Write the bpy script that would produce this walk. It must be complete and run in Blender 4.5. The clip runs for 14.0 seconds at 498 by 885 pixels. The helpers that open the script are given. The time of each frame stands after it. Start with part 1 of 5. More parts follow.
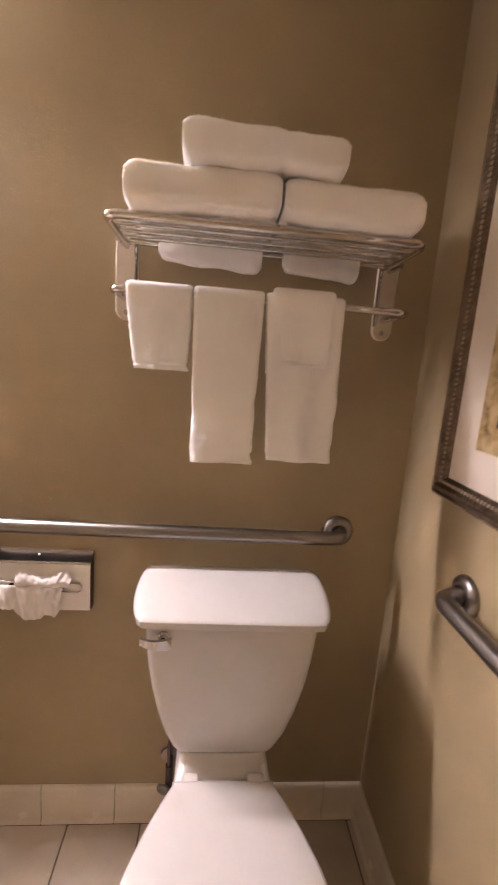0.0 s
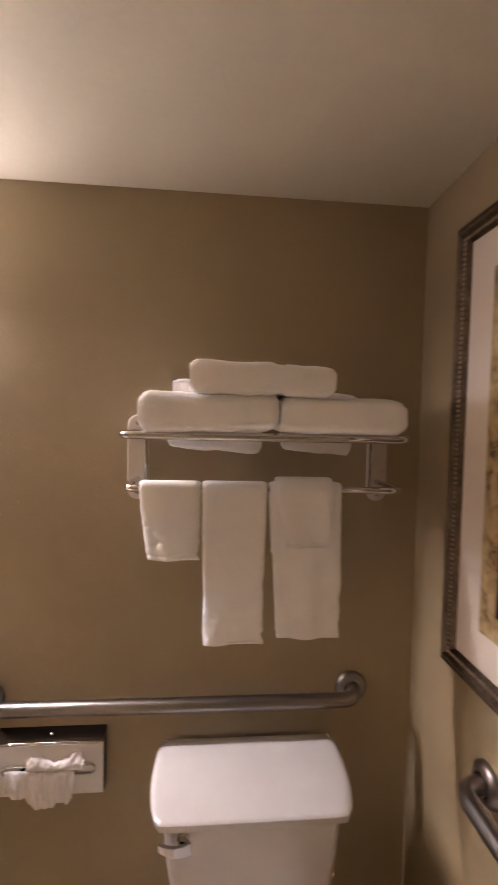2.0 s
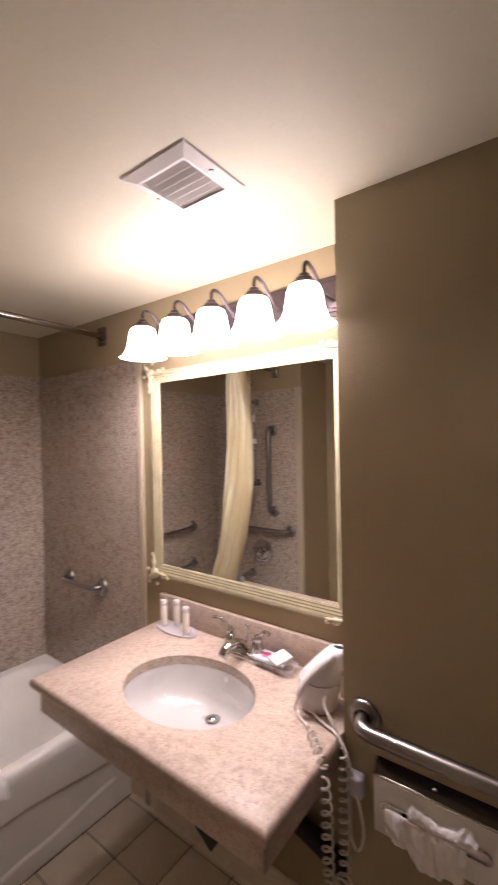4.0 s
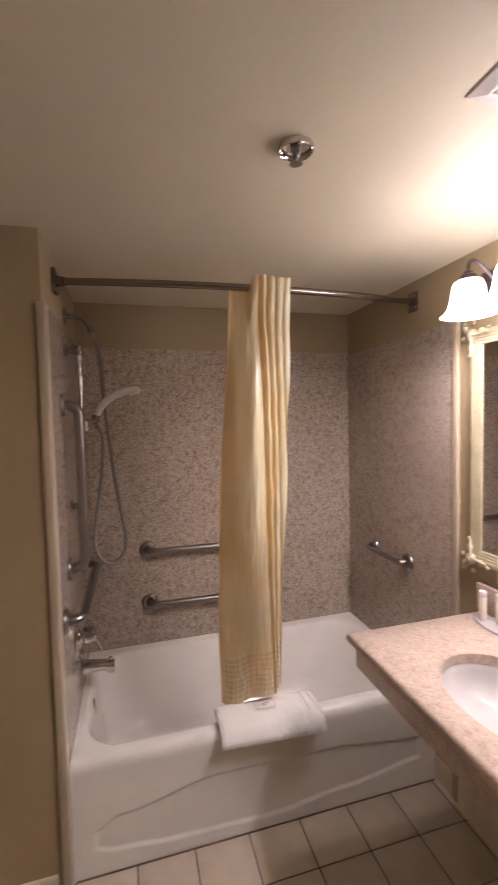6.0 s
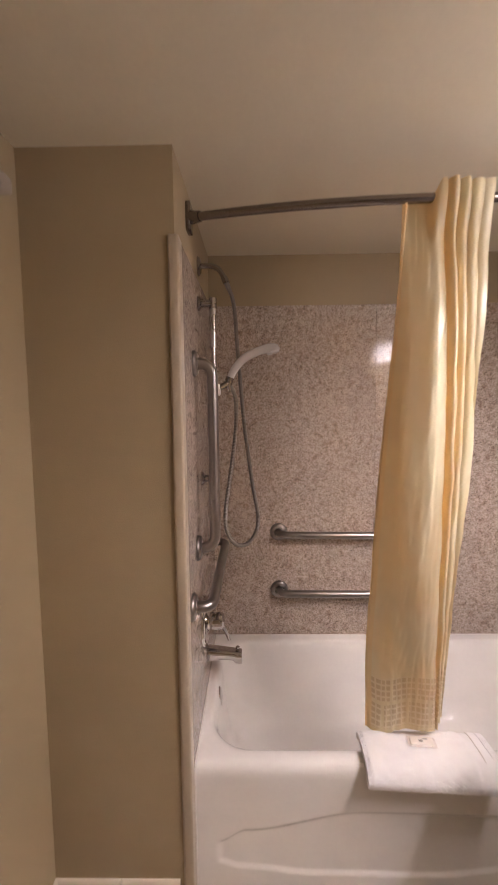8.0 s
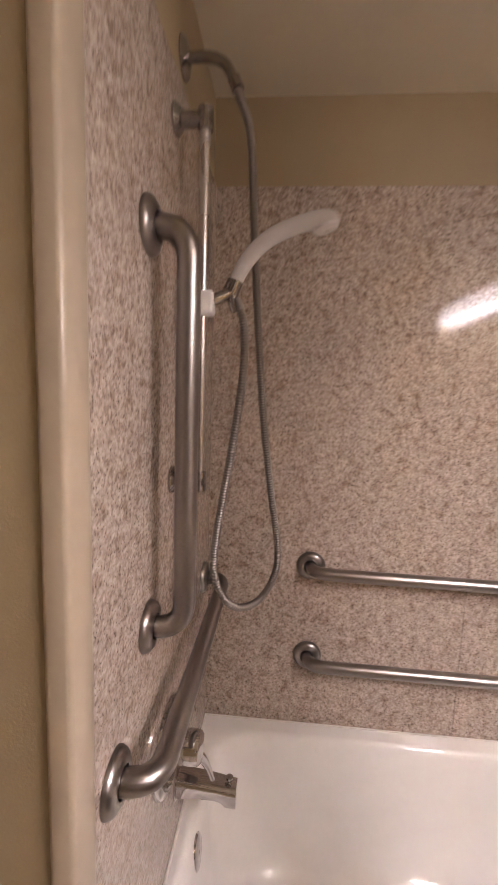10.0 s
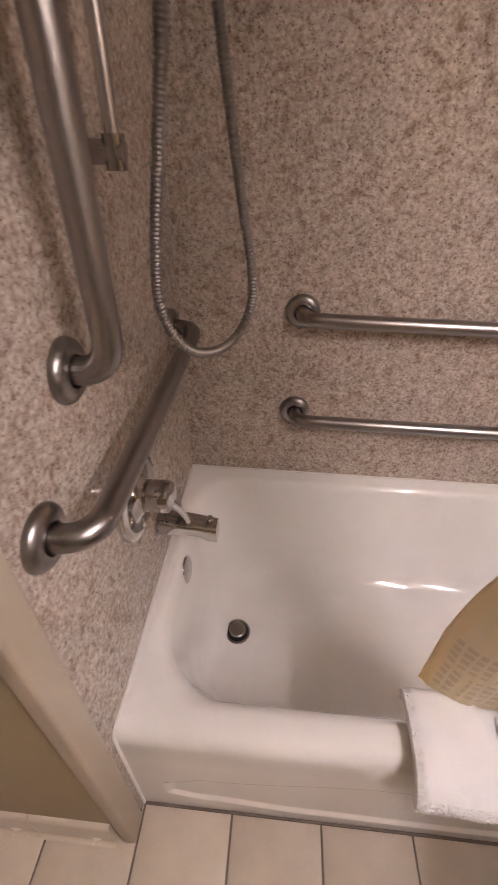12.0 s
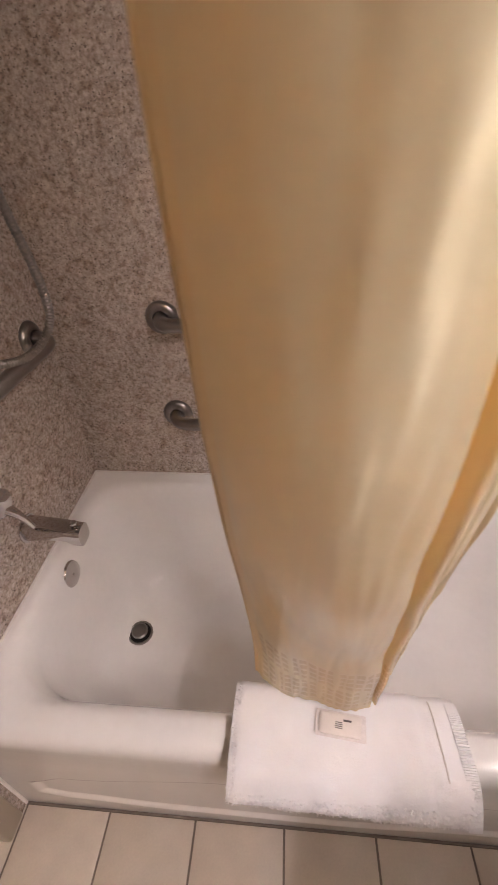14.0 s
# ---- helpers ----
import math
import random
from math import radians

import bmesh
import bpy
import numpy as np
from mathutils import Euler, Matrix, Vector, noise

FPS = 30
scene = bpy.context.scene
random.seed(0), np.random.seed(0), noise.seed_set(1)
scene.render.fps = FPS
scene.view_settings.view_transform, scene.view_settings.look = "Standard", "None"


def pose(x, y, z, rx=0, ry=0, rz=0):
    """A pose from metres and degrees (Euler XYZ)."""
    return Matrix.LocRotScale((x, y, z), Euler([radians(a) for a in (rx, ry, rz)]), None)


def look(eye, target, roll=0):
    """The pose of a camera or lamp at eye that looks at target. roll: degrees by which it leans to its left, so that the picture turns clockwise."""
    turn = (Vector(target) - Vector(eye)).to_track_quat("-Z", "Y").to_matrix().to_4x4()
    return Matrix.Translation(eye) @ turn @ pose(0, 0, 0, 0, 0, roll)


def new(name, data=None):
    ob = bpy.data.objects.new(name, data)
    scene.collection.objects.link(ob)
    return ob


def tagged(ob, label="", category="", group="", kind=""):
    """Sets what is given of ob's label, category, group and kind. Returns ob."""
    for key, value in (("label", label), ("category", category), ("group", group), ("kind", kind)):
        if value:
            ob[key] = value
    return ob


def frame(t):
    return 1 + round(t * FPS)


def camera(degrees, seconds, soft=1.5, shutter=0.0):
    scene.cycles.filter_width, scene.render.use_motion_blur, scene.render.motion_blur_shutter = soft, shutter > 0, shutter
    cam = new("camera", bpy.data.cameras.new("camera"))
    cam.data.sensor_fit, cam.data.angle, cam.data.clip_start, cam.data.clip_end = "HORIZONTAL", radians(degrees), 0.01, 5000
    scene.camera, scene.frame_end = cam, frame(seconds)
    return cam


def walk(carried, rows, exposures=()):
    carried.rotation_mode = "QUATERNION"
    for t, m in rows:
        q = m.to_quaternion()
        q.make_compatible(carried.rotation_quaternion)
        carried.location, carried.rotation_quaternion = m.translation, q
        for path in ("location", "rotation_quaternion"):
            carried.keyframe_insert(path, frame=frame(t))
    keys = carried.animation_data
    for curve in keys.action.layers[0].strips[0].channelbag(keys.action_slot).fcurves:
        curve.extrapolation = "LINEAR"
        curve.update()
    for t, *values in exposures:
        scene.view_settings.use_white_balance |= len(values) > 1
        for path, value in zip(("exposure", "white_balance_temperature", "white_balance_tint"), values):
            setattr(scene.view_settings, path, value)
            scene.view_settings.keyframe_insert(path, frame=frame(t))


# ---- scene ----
cam = camera(60.9, 14.0, soft=1.1, shutter=0.5)
PATH = [
    (0, (0.973, 0.173, 1.378), (1.144, 2.132, 1.012), 4.3),
    (0.5, (0.998, 0.156, 1.514), (1.267, 2.087, 1.07), 4.5),
    (1, (0.987, 0.132, 1.606), (1.28, 2.092, 1.334), 2.6),
    (1.5, (0.967, 0.125, 1.648), (1.286, 2.096, 1.527), 2.3),
    (2, (0.941, 0.146, 1.653), (1.108, 2.138, 1.57), 1.3),
    (2.5, (0.885, 0.173, 1.656), (0.719, 2.165, 1.596), 0.2),
    (3, (0.862, 0.198, 1.65), (0.306, 2.119, 1.617), -0.4),
    (3.6, (0.809, 0.233, 1.652), (-0.122, 1.999, 1.615), -1.0),
    (4, (0.789, 0.253, 1.641), (-0.416, 1.848, 1.62), -1.2),
    (4.2, (0.779, 0.249, 1.637), (-0.539, 1.753, 1.62), -1.3),
    (6.5, (0.68, 0.181, 1.616), (-1.298, 0.461, 1.51), -1.4),
    (7, (0.664, 0.129, 1.607), (-1.33, 0.234, 1.502), -1.1),
    (9.5, (-0.256, 0.218, 1.489), (-2.24, 0.1, 1.266), 0.2),
    (10, (-0.391, 0.168, 1.465), (-2.369, 0.009, 1.214), 1.9),
    (10.5, (-0.516, 0.123, 1.383), (-2.402, -0.034, 0.734), 2.5),
    (11, (-0.56, 0.121, 1.321), (-2.238, -0.01, 0.241), 2.1),
    (11.5, (-0.571, 0.15, 1.321), (-2.171, 0.027, 0.127), 1.9),
    (12, (-0.585, 0.222, 1.32), (-2.171, 0.095, 0.108), 0.8),
    (12.5, (-0.603, 0.317, 1.323), (-2.176, 0.181, 0.096), 0.1),
    (13, (-0.6, 0.41, 1.328), (-2.176, 0.262, 0.106), -0.3),
    (13.5, (-0.597, 0.501, 1.336), (-2.173, 0.328, 0.117), -1.5),
    (14, (-0.596, 0.581, 1.328), (-2.186, 0.41, 0.127), -2.6),
]
EXPOSURES = [(0, 1.82), (0.5, 1.98), (1.0, 1.82), (1.5, 1.80), (2.0, 1.34), (2.5, 0.88), (3.5, 0.42), (4.2, 0.36), (6.5, 0.44), (7.0, 0.74), (9.5, 0.88), (10.0, 1.01), (10.5, 0.89), (11.0, 0.66), (12.5, 0.66), (14.0, 0.61)]
walk(cam, [(t, look(eye, target, roll)) for t, eye, target, roll in PATH], EXPOSURES)

# ---- light: the five-lamp vanity fixture is the only light in the room ----
world = bpy.data.worlds.new("world")
scene.world = world
world.use_nodes = True
world.node_tree.nodes["Background"].inputs[0].default_value = (0.010, 0.009, 0.008, 1)
LAMP_COLOUR = (1.0, 0.86, 0.905)
SHADE_GLOW = 11.5
BULB_WATTS = 4.9
LAMP_X = [-0.451 + 0.1685 * i for i in range(5)]
LAMP_Y = 1.264

# ---- plan, in metres ----
Y_TOILET, X_EAST, Y_NORTH, X_WEST, Y_TUB, X_PIER, Y_SOUTH = 1.248, 1.495, 1.473, -1.613, -0.042, -0.785, -0.465
X_NOOK, Z_CEIL, Z_SLAB, Z_RIM, X_APRON, Z_COUNTER = 0.323, 2.237, 2.010, 0.430, -0.850, 0.885
TILE = 0.2113


# ---- materials ----
def node_material(name):
    m = bpy.data.materials.new(name)
    m.use_nodes = True
    nodes = m.node_tree.nodes
    return m, nodes, m.node_tree.links, nodes["Principled BSDF"]


def tex(nodes, links, kind, scale, detail=3.0, stretch=None):
    coord = nodes.new("ShaderNodeTexCoord")
    src = coord.outputs["Object"]
    if stretch:
        mp = nodes.new("ShaderNodeMapping")
        mp.inputs["Scale"].default_value = stretch
        links.new(src, mp.inputs["Vector"])
        src = mp.outputs["Vector"]
    n = nodes.new(kind)
    n.inputs["Scale"].default_value = scale
    if kind == "ShaderNodeTexNoise":
        n.inputs["Detail"].default_value = detail
    links.new(src, n.inputs["Vector"])
    return n


def ramp(nodes, links, source, stops):
    r = nodes.new("ShaderNodeValToRGB")
    while len(r.color_ramp.elements) < len(stops):
        r.color_ramp.elements.new(0.5)
    for e, (p, c) in zip(r.color_ramp.elements, stops):
        e.position, e.color = p, (*c, 1)
    links.new(source, r.inputs["Fac"])
    return r


def mixed(nodes, links, fac, a, b, mode="MIX"):
    m = nodes.new("ShaderNodeMix")
    m.data_type, m.blend_type = "RGBA", mode
    for sock, v in ((m.inputs[0], fac), (m.inputs[6], a), (m.inputs[7], b)):
        if isinstance(v, (int, float)):
            sock.default_value = v
        elif isinstance(v, tuple):
            sock.default_value = (*v, 1)
        else:
            links.new(v, sock)
    return m.outputs[2]


def add_bump(nodes, links, bsdf, height, strength, distance):
    b = nodes.new("ShaderNodeBump")
    b.inputs["Strength"].default_value, b.inputs["Distance"].default_value = strength, distance
    links.new(height, b.inputs["Height"])
    links.new(b.outputs["Normal"], bsdf.inputs["Normal"])


def surface(name, base, rough, metal=0.0, vary=0.08, big=3.0, fine=120.0, bump=0.1, depth=0.001, coat=0.0, rough_vary=0.08,
            stretch=None, per_piece=0.0, sheen=0.0):
    m, nodes, links, bsdf = node_material(name)
    wide = tex(nodes, links, "ShaderNodeTexNoise", big, 4.0)
    small = tex(nodes, links, "ShaderNodeTexNoise", fine, 3.0, stretch)
    dark = tuple(c * (1 - vary) for c in base)
    lite = tuple(min(1.0, c * (1 + vary)) for c in base)
    col = ramp(nodes, links, wide.outputs["Fac"], [(0.3, dark), (0.7, lite)]).outputs["Color"]
    grain = ramp(nodes, links, small.outputs["Fac"], [(0.3, (1 - vary, 1 - vary, 1 - vary)), (0.7, (1, 1, 1))]).outputs["Color"]
    col = mixed(nodes, links, 1.0, col, grain, "MULTIPLY")
    if per_piece:
        info = nodes.new("ShaderNodeObjectInfo")
        tone = ramp(nodes, links, info.outputs["Random"], [(0.0, (1 - per_piece,) * 3), (1.0, (1, 1, 1))]).outputs["Color"]
        col = mixed(nodes, links, 1.0, col, tone, "MULTIPLY")
    links.new(col, bsdf.inputs["Base Color"])
    rr = nodes.new("ShaderNodeMapRange")
    rr.inputs["To Min"].default_value, rr.inputs["To Max"].default_value = max(0.02, rough - rough_vary), min(1, rough + rough_vary)
    links.new(wide.outputs["Fac"], rr.inputs["Value"])
    links.new(rr.outputs["Result"], bsdf.inputs["Roughness"])
    bsdf.inputs["Metallic"].default_value = metal
    bsdf.inputs["Coat Weight"].default_value = coat
    bsdf.inputs["Coat Roughness"].default_value = 0.05
    if sheen:
        bsdf.inputs["Subsurface Weight"].default_value = 0.35
        bsdf.inputs["Subsurface Radius"].default_value = (0.012, 0.011, 0.010)
        bsdf.inputs["Subsurface Scale"].default_value = 1.0
        bsdf.inputs["Sheen Weight"].default_value = sheen
        bsdf.inputs["Sheen Roughness"].default_value = 0.6
    if bump:
        add_bump(nodes, links, bsdf, small.outputs["Fac"], bump, depth)
    return m


def granite(name, stops, rough, speck, blotch, dusk, share_up=0.0, gloss=0.32, grain=0.75):
    m, nodes, links, bsdf = node_material(name)
    blot = tex(nodes, links, "ShaderNodeTexNoise", 125.0, 4.0)
    blot.inputs["Roughness"].default_value = 0.6
    mottle = tex(nodes, links, "ShaderNodeTexNoise", 42.0, 4.0)
    cloud = tex(nodes, links, "ShaderNodeTexNoise", 4.0, 3.0)
    cells = tex(nodes, links, "ShaderNodeTexVoronoi", 250.0)
    col = ramp(nodes, links, blot.outputs["Fac"], stops).outputs["Color"]
    dusky = ramp(nodes, links, mottle.outputs["Fac"], [(0.30, dusk), (0.46, (0.95, 0.94, 0.93)), (0.66, (1.03, 1.03, 1.03))]).outputs["Color"]
    col = mixed(nodes, links, 1.0, col, dusky, "MULTIPLY")
    pick = nodes.new("ShaderNodeSeparateColor")
    links.new(cells.outputs["Color"], pick.inputs["Color"])
    crystal = ramp(nodes, links, pick.outputs["Red"], [(0.0, (0.76, 0.74, 0.72)), (0.4, (0.97, 0.97, 0.97)), (1.0, (1.13, 1.13, 1.12))]).outputs["Color"]
    col = mixed(nodes, links, grain, col, crystal, "MULTIPLY")
    tone = ramp(nodes, links, cloud.outputs["Fac"], [(0.3, (0.88, 0.88, 0.88)), (0.7, (1, 1, 1))]).outputs["Color"]
    col = mixed(nodes, links, 1.0, col, tone, "MULTIPLY")
    for scale, share, reach, tint, amount in ((26.0, 0.90, 0.61, blotch, 0.58), (58.0, 0.72, 0.64, blotch, 0.44), (115.0, 0.71, 0.67, speck, 0.68), (190.0, 0.76, 0.68, speck, 0.82)):
        spots = tex(nodes, links, "ShaderNodeTexVoronoi", scale)
        wob = tex(nodes, links, "ShaderNodeTexNoise", scale * 2.6, 3.0)
        add = nodes.new("ShaderNodeMath")
        add.operation = "MULTIPLY_ADD"
        add.inputs[1].default_value = 0.9
        links.new(wob.outputs["Fac"], add.inputs[0])
        links.new(spots.outputs["Distance"], add.inputs[2])
        sel = nodes.new("ShaderNodeSeparateColor")
        links.new(spots.outputs["Color"], sel.inputs["Color"])
        gate = nodes.new("ShaderNodeMath")
        gate.operation = "GREATER_THAN"
        gate.inputs[1].default_value = share + share_up
        links.new(sel.outputs["Green"], gate.inputs[0])
        near = ramp(nodes, links, add.outputs[0], [(reach - 0.03, (1, 1, 1)), (reach + 0.02, (0, 0, 0))]).outputs["Color"]
        both = nodes.new("ShaderNodeMath")
        both.operation = "MULTIPLY"
        links.new(near, both.inputs[0])
        links.new(gate.outputs[0], both.inputs[1])
        part_of = nodes.new("ShaderNodeMath")
        part_of.operation = "MULTIPLY"
        part_of.inputs[1].default_value = amount
        links.new(both.outputs[0], part_of.inputs[0])
        col = mixed(nodes, links, part_of.outputs[0], col, tint)
    links.new(col, bsdf.inputs["Base Color"])
    bsdf.inputs["Roughness"].default_value = rough
    bsdf.inputs["Specular IOR Level"].default_value = gloss
    add_bump(nodes, links, bsdf, blot.outputs["Fac"], 0.04, 0.0005)
    return m


M_WALL = surface("wall_vinyl", (0.356, 0.282, 0.171), 0.55, vary=0.05, big=2.0, fine=260.0, bump=0.35, depth=0.0012)
M_CEIL = surface("ceiling_paint", (0.660, 0.607, 0.478), 0.6, vary=0.03, big=1.5, fine=90.0, bump=0.15, depth=0.001)
M_SLAB = granite("cultured_granite", [(0.33, (0.285, 0.230, 0.188)), (0.44, (0.435, 0.366, 0.312)), (0.55, (0.530, 0.456, 0.396)), (0.67, (0.630, 0.556, 0.494))], 0.085, (0.060, 0.043, 0.033), (0.190, 0.134, 0.104), (0.68, 0.62, 0.57))
M_COUNTER = granite("countertop_granite", [(0.30, (0.445, 0.350, 0.292)), (0.44, (0.520, 0.420, 0.356)), (0.57, (0.560, 0.460, 0.396)), (0.72, (0.610, 0.515, 0.452))], 0.30, (0.25, 0.175, 0.14), (0.33, 0.235, 0.19), (0.82, 0.78, 0.75), 0.03, 0.25, 0.35)
M_TRIM = surface("solid_surface_trim", (0.44, 0.372, 0.278), 0.32, vary=0.03, bump=0.04)
M_TILE = surface("floor_tile_glaze", (0.66, 0.575, 0.47), 0.24, vary=0.05, big=14.0, fine=220.0, bump=0.05, per_piece=0.10)
M_GROUT = surface("grout", (0.20, 0.16, 0.13), 0.85, vary=0.2, big=9.0, fine=300.0, bump=0.4)
M_CAULK = surface("white_caulk", (0.80, 0.77, 0.72), 0.45, vary=0.06, big=30.0, bump=0.1)
M_BASE = surface("base_tile_glaze", (0.72, 0.64, 0.53), 0.24, vary=0.03, big=10.0, bump=0.03, per_piece=0.02)
M_ENAMEL = surface("tub_enamel", (0.915, 0.90, 0.865), 0.06, vary=0.02, big=4.0, fine=60.0, bump=0.02, coat=0.5, rough_vary=0.03)
M_PORCELAIN = surface("porcelain", (0.62, 0.605, 0.60), 0.10, vary=0.02, big=5.0, fine=60.0, bump=0.02, coat=0.5, rough_vary=0.03)
M_SEAT = surface("seat_plastic", (0.62, 0.60, 0.595), 0.2, vary=0.02, bump=0.02)
M_CHROME = surface("chrome", (0.62, 0.60, 0.59), 0.05, metal=1.0, vary=0.02, bump=0.0, rough_vary=0.03)
M_STEEL = surface("brushed_steel", (0.32, 0.30, 0.288), 0.34, metal=1.0, vary=0.08, fine=240.0, bump=0.12, depth=0.0004)
# base colours of fittings and rod darkened in place of dark reflections
M_FITTING = surface("polished_fitting", (0.38, 0.36, 0.35), 0.12, metal=1.0, vary=0.05, bump=0.0, rough_vary=0.04)
M_ROD = surface("satin_rod", (0.27, 0.24, 0.22), 0.22, metal=1.0, vary=0.06, fine=200.0, bump=0.04, depth=0.0004)
M_PLATE = surface("brushed_plate", (0.80, 0.77, 0.74), 0.46, metal=0.35, vary=0.05, fine=240.0, bump=0.06, depth=0.0004)
M_HOSE = surface("hose_steel", (0.30, 0.28, 0.265), 0.44, metal=1.0, vary=0.1, fine=240.0, bump=0.0)
M_BRIGHT = surface("bright_white_plastic", (0.88, 0.86, 0.84), 0.3, vary=0.02, bump=0.02)
M_BACKPLATE = surface("satin_backplate", (0.70, 0.645, 0.58), 0.36, metal=0.6, vary=0.04, fine=240.0, bump=0.04, depth=0.0004)
M_SATIN = surface("satin_steel", (0.60, 0.575, 0.56), 0.27, metal=1.0, vary=0.05, fine=200.0, bump=0.06, depth=0.0004)
M_BRONZE = surface("dark_bronze", (0.10, 0.075, 0.08), 0.42, metal=0.6, vary=0.2, fine=90.0, bump=0.1)
M_TOWEL = surface("white_terry", (0.97, 0.955, 0.95), 0.95, vary=0.02, big=22.0, fine=420.0, bump=0.45, depth=0.0015, sheen=0.2)
M_FRAME = surface("antique_bronze_frame", (0.17, 0.125, 0.085), 0.38, metal=0.75, vary=0.35, big=40.0, fine=160.0, bump=0.35, depth=0.002)
M_BEAD = surface("rubbed_bronze_beading", (0.36, 0.30, 0.24), 0.32, metal=0.85, vary=0.25, big=60.0, bump=0.1)
M_MATBOARD = surface("mat_board", (0.78, 0.70, 0.62), 0.8, vary=0.02, fine=300.0, bump=0.08)
M_GILT = surface("cream_gilt_frame", (0.44, 0.395, 0.265), 0.42, metal=0.1, vary=0.12, big=18.0, fine=140.0, bump=0.12)
M_CREAM = surface("cream_ornament", (0.62, 0.56, 0.40), 0.45, vary=0.12, big=40.0, bump=0.1)
M_PLASTIC = surface("white_plastic", (0.66, 0.635, 0.65), 0.28, vary=0.02, bump=0.02)
M_CORD = surface("cord_plastic", (0.74, 0.68, 0.63), 0.42, vary=0.05, bump=0.03)
M_VENT = surface("vent_paint", (0.72, 0.68, 0.66), 0.4, vary=0.03, bump=0.03)
M_BOX = surface("dark_polished_steel", (0.10, 0.085, 0.075), 0.16, metal=1.0, vary=0.1, bump=0.0)
# black for real black parts, and for the shade painted into hollows
M_DARK = surface("black_parts_and_hollows", (0.012, 0.011, 0.010), 0.6, vary=0.2, bump=0.1)
M_TISSUE = surface("tissue_paper", (0.84, 0.80, 0.79), 0.9, vary=0.03, big=30.0, fine=200.0, bump=0.15)
M_PAPER = surface("packet_paper", (0.85, 0.79, 0.73), 0.55, vary=0.03, big=40.0, bump=0.05)
M_PINK = surface("pink_print", (0.75, 0.18, 0.35), 0.5, vary=0.05, bump=0.0)
M_BLUE = surface("pale_blue_packet", (0.62, 0.66, 0.80), 0.35, vary=0.03, bump=0.0)
M_INK = surface("dark_print", (0.10, 0.085, 0.08), 0.6, vary=0.05, bump=0.0)


def clear_material(name, tint, rough, cover=0.22):
    m, nodes, links, bsdf = node_material(name)
    bsdf.inputs["Base Color"].default_value = (*tint, 1)
    bsdf.inputs["Alpha"].default_value = cover
    bsdf.inputs["Roughness"].default_value = rough
    bsdf.inputs["IOR"].default_value = 1.45
    return m


def nap_material():
    m, nodes, links, bsdf = node_material("terry_loops")
    plain = nodes.new("ShaderNodeBsdfDiffuse")
    plain.inputs["Color"].default_value = (0.97, 0.955, 0.95, 1)
    through_it = nodes.new("ShaderNodeBsdfTranslucent")
    through_it.inputs["Color"].default_value = (0.97, 0.955, 0.95, 1)
    mix = nodes.new("ShaderNodeMixShader")
    mix.inputs[0].default_value = 0.5
    links.new(plain.outputs[0], mix.inputs[1])
    links.new(through_it.outputs[0], mix.inputs[2])
    links.new(mix.outputs[0], nodes["Material Output"].inputs["Surface"])
    return m


M_NAP = nap_material()
M_FILM = surface("frosted_film", (0.86, 0.80, 0.77), 0.3, vary=0.06, big=90.0, bump=0.1)
M_CLEAR = clear_material("clear_acrylic", (0.93, 0.90, 0.90), 0.08)
M_TRAY = clear_material("cloudy_tray", (0.80, 0.76, 0.79), 0.15, 0.5)


def mirror_material():
    m, nodes, links, bsdf = node_material("mirror_silver")
    bsdf.inputs["Base Color"].default_value = (0.86, 0.87, 0.86, 1)
    bsdf.inputs["Metallic"].default_value = 1.0
    bsdf.inputs["Roughness"].default_value = 0.012
    return m


M_MIRROR = mirror_material()


def glow_material():
    m, nodes, links, bsdf = node_material("frosted_glass_lit")
    bsdf.inputs["Base Color"].default_value = (0.85, 0.82, 0.78, 1)
    bsdf.inputs["Roughness"].default_value = 0.5
    bsdf.inputs["Emission Color"].default_value = (*LAMP_COLOUR, 1)
    bsdf.inputs["Emission Strength"].default_value = SHADE_GLOW
    return m


M_GLOW = glow_material()


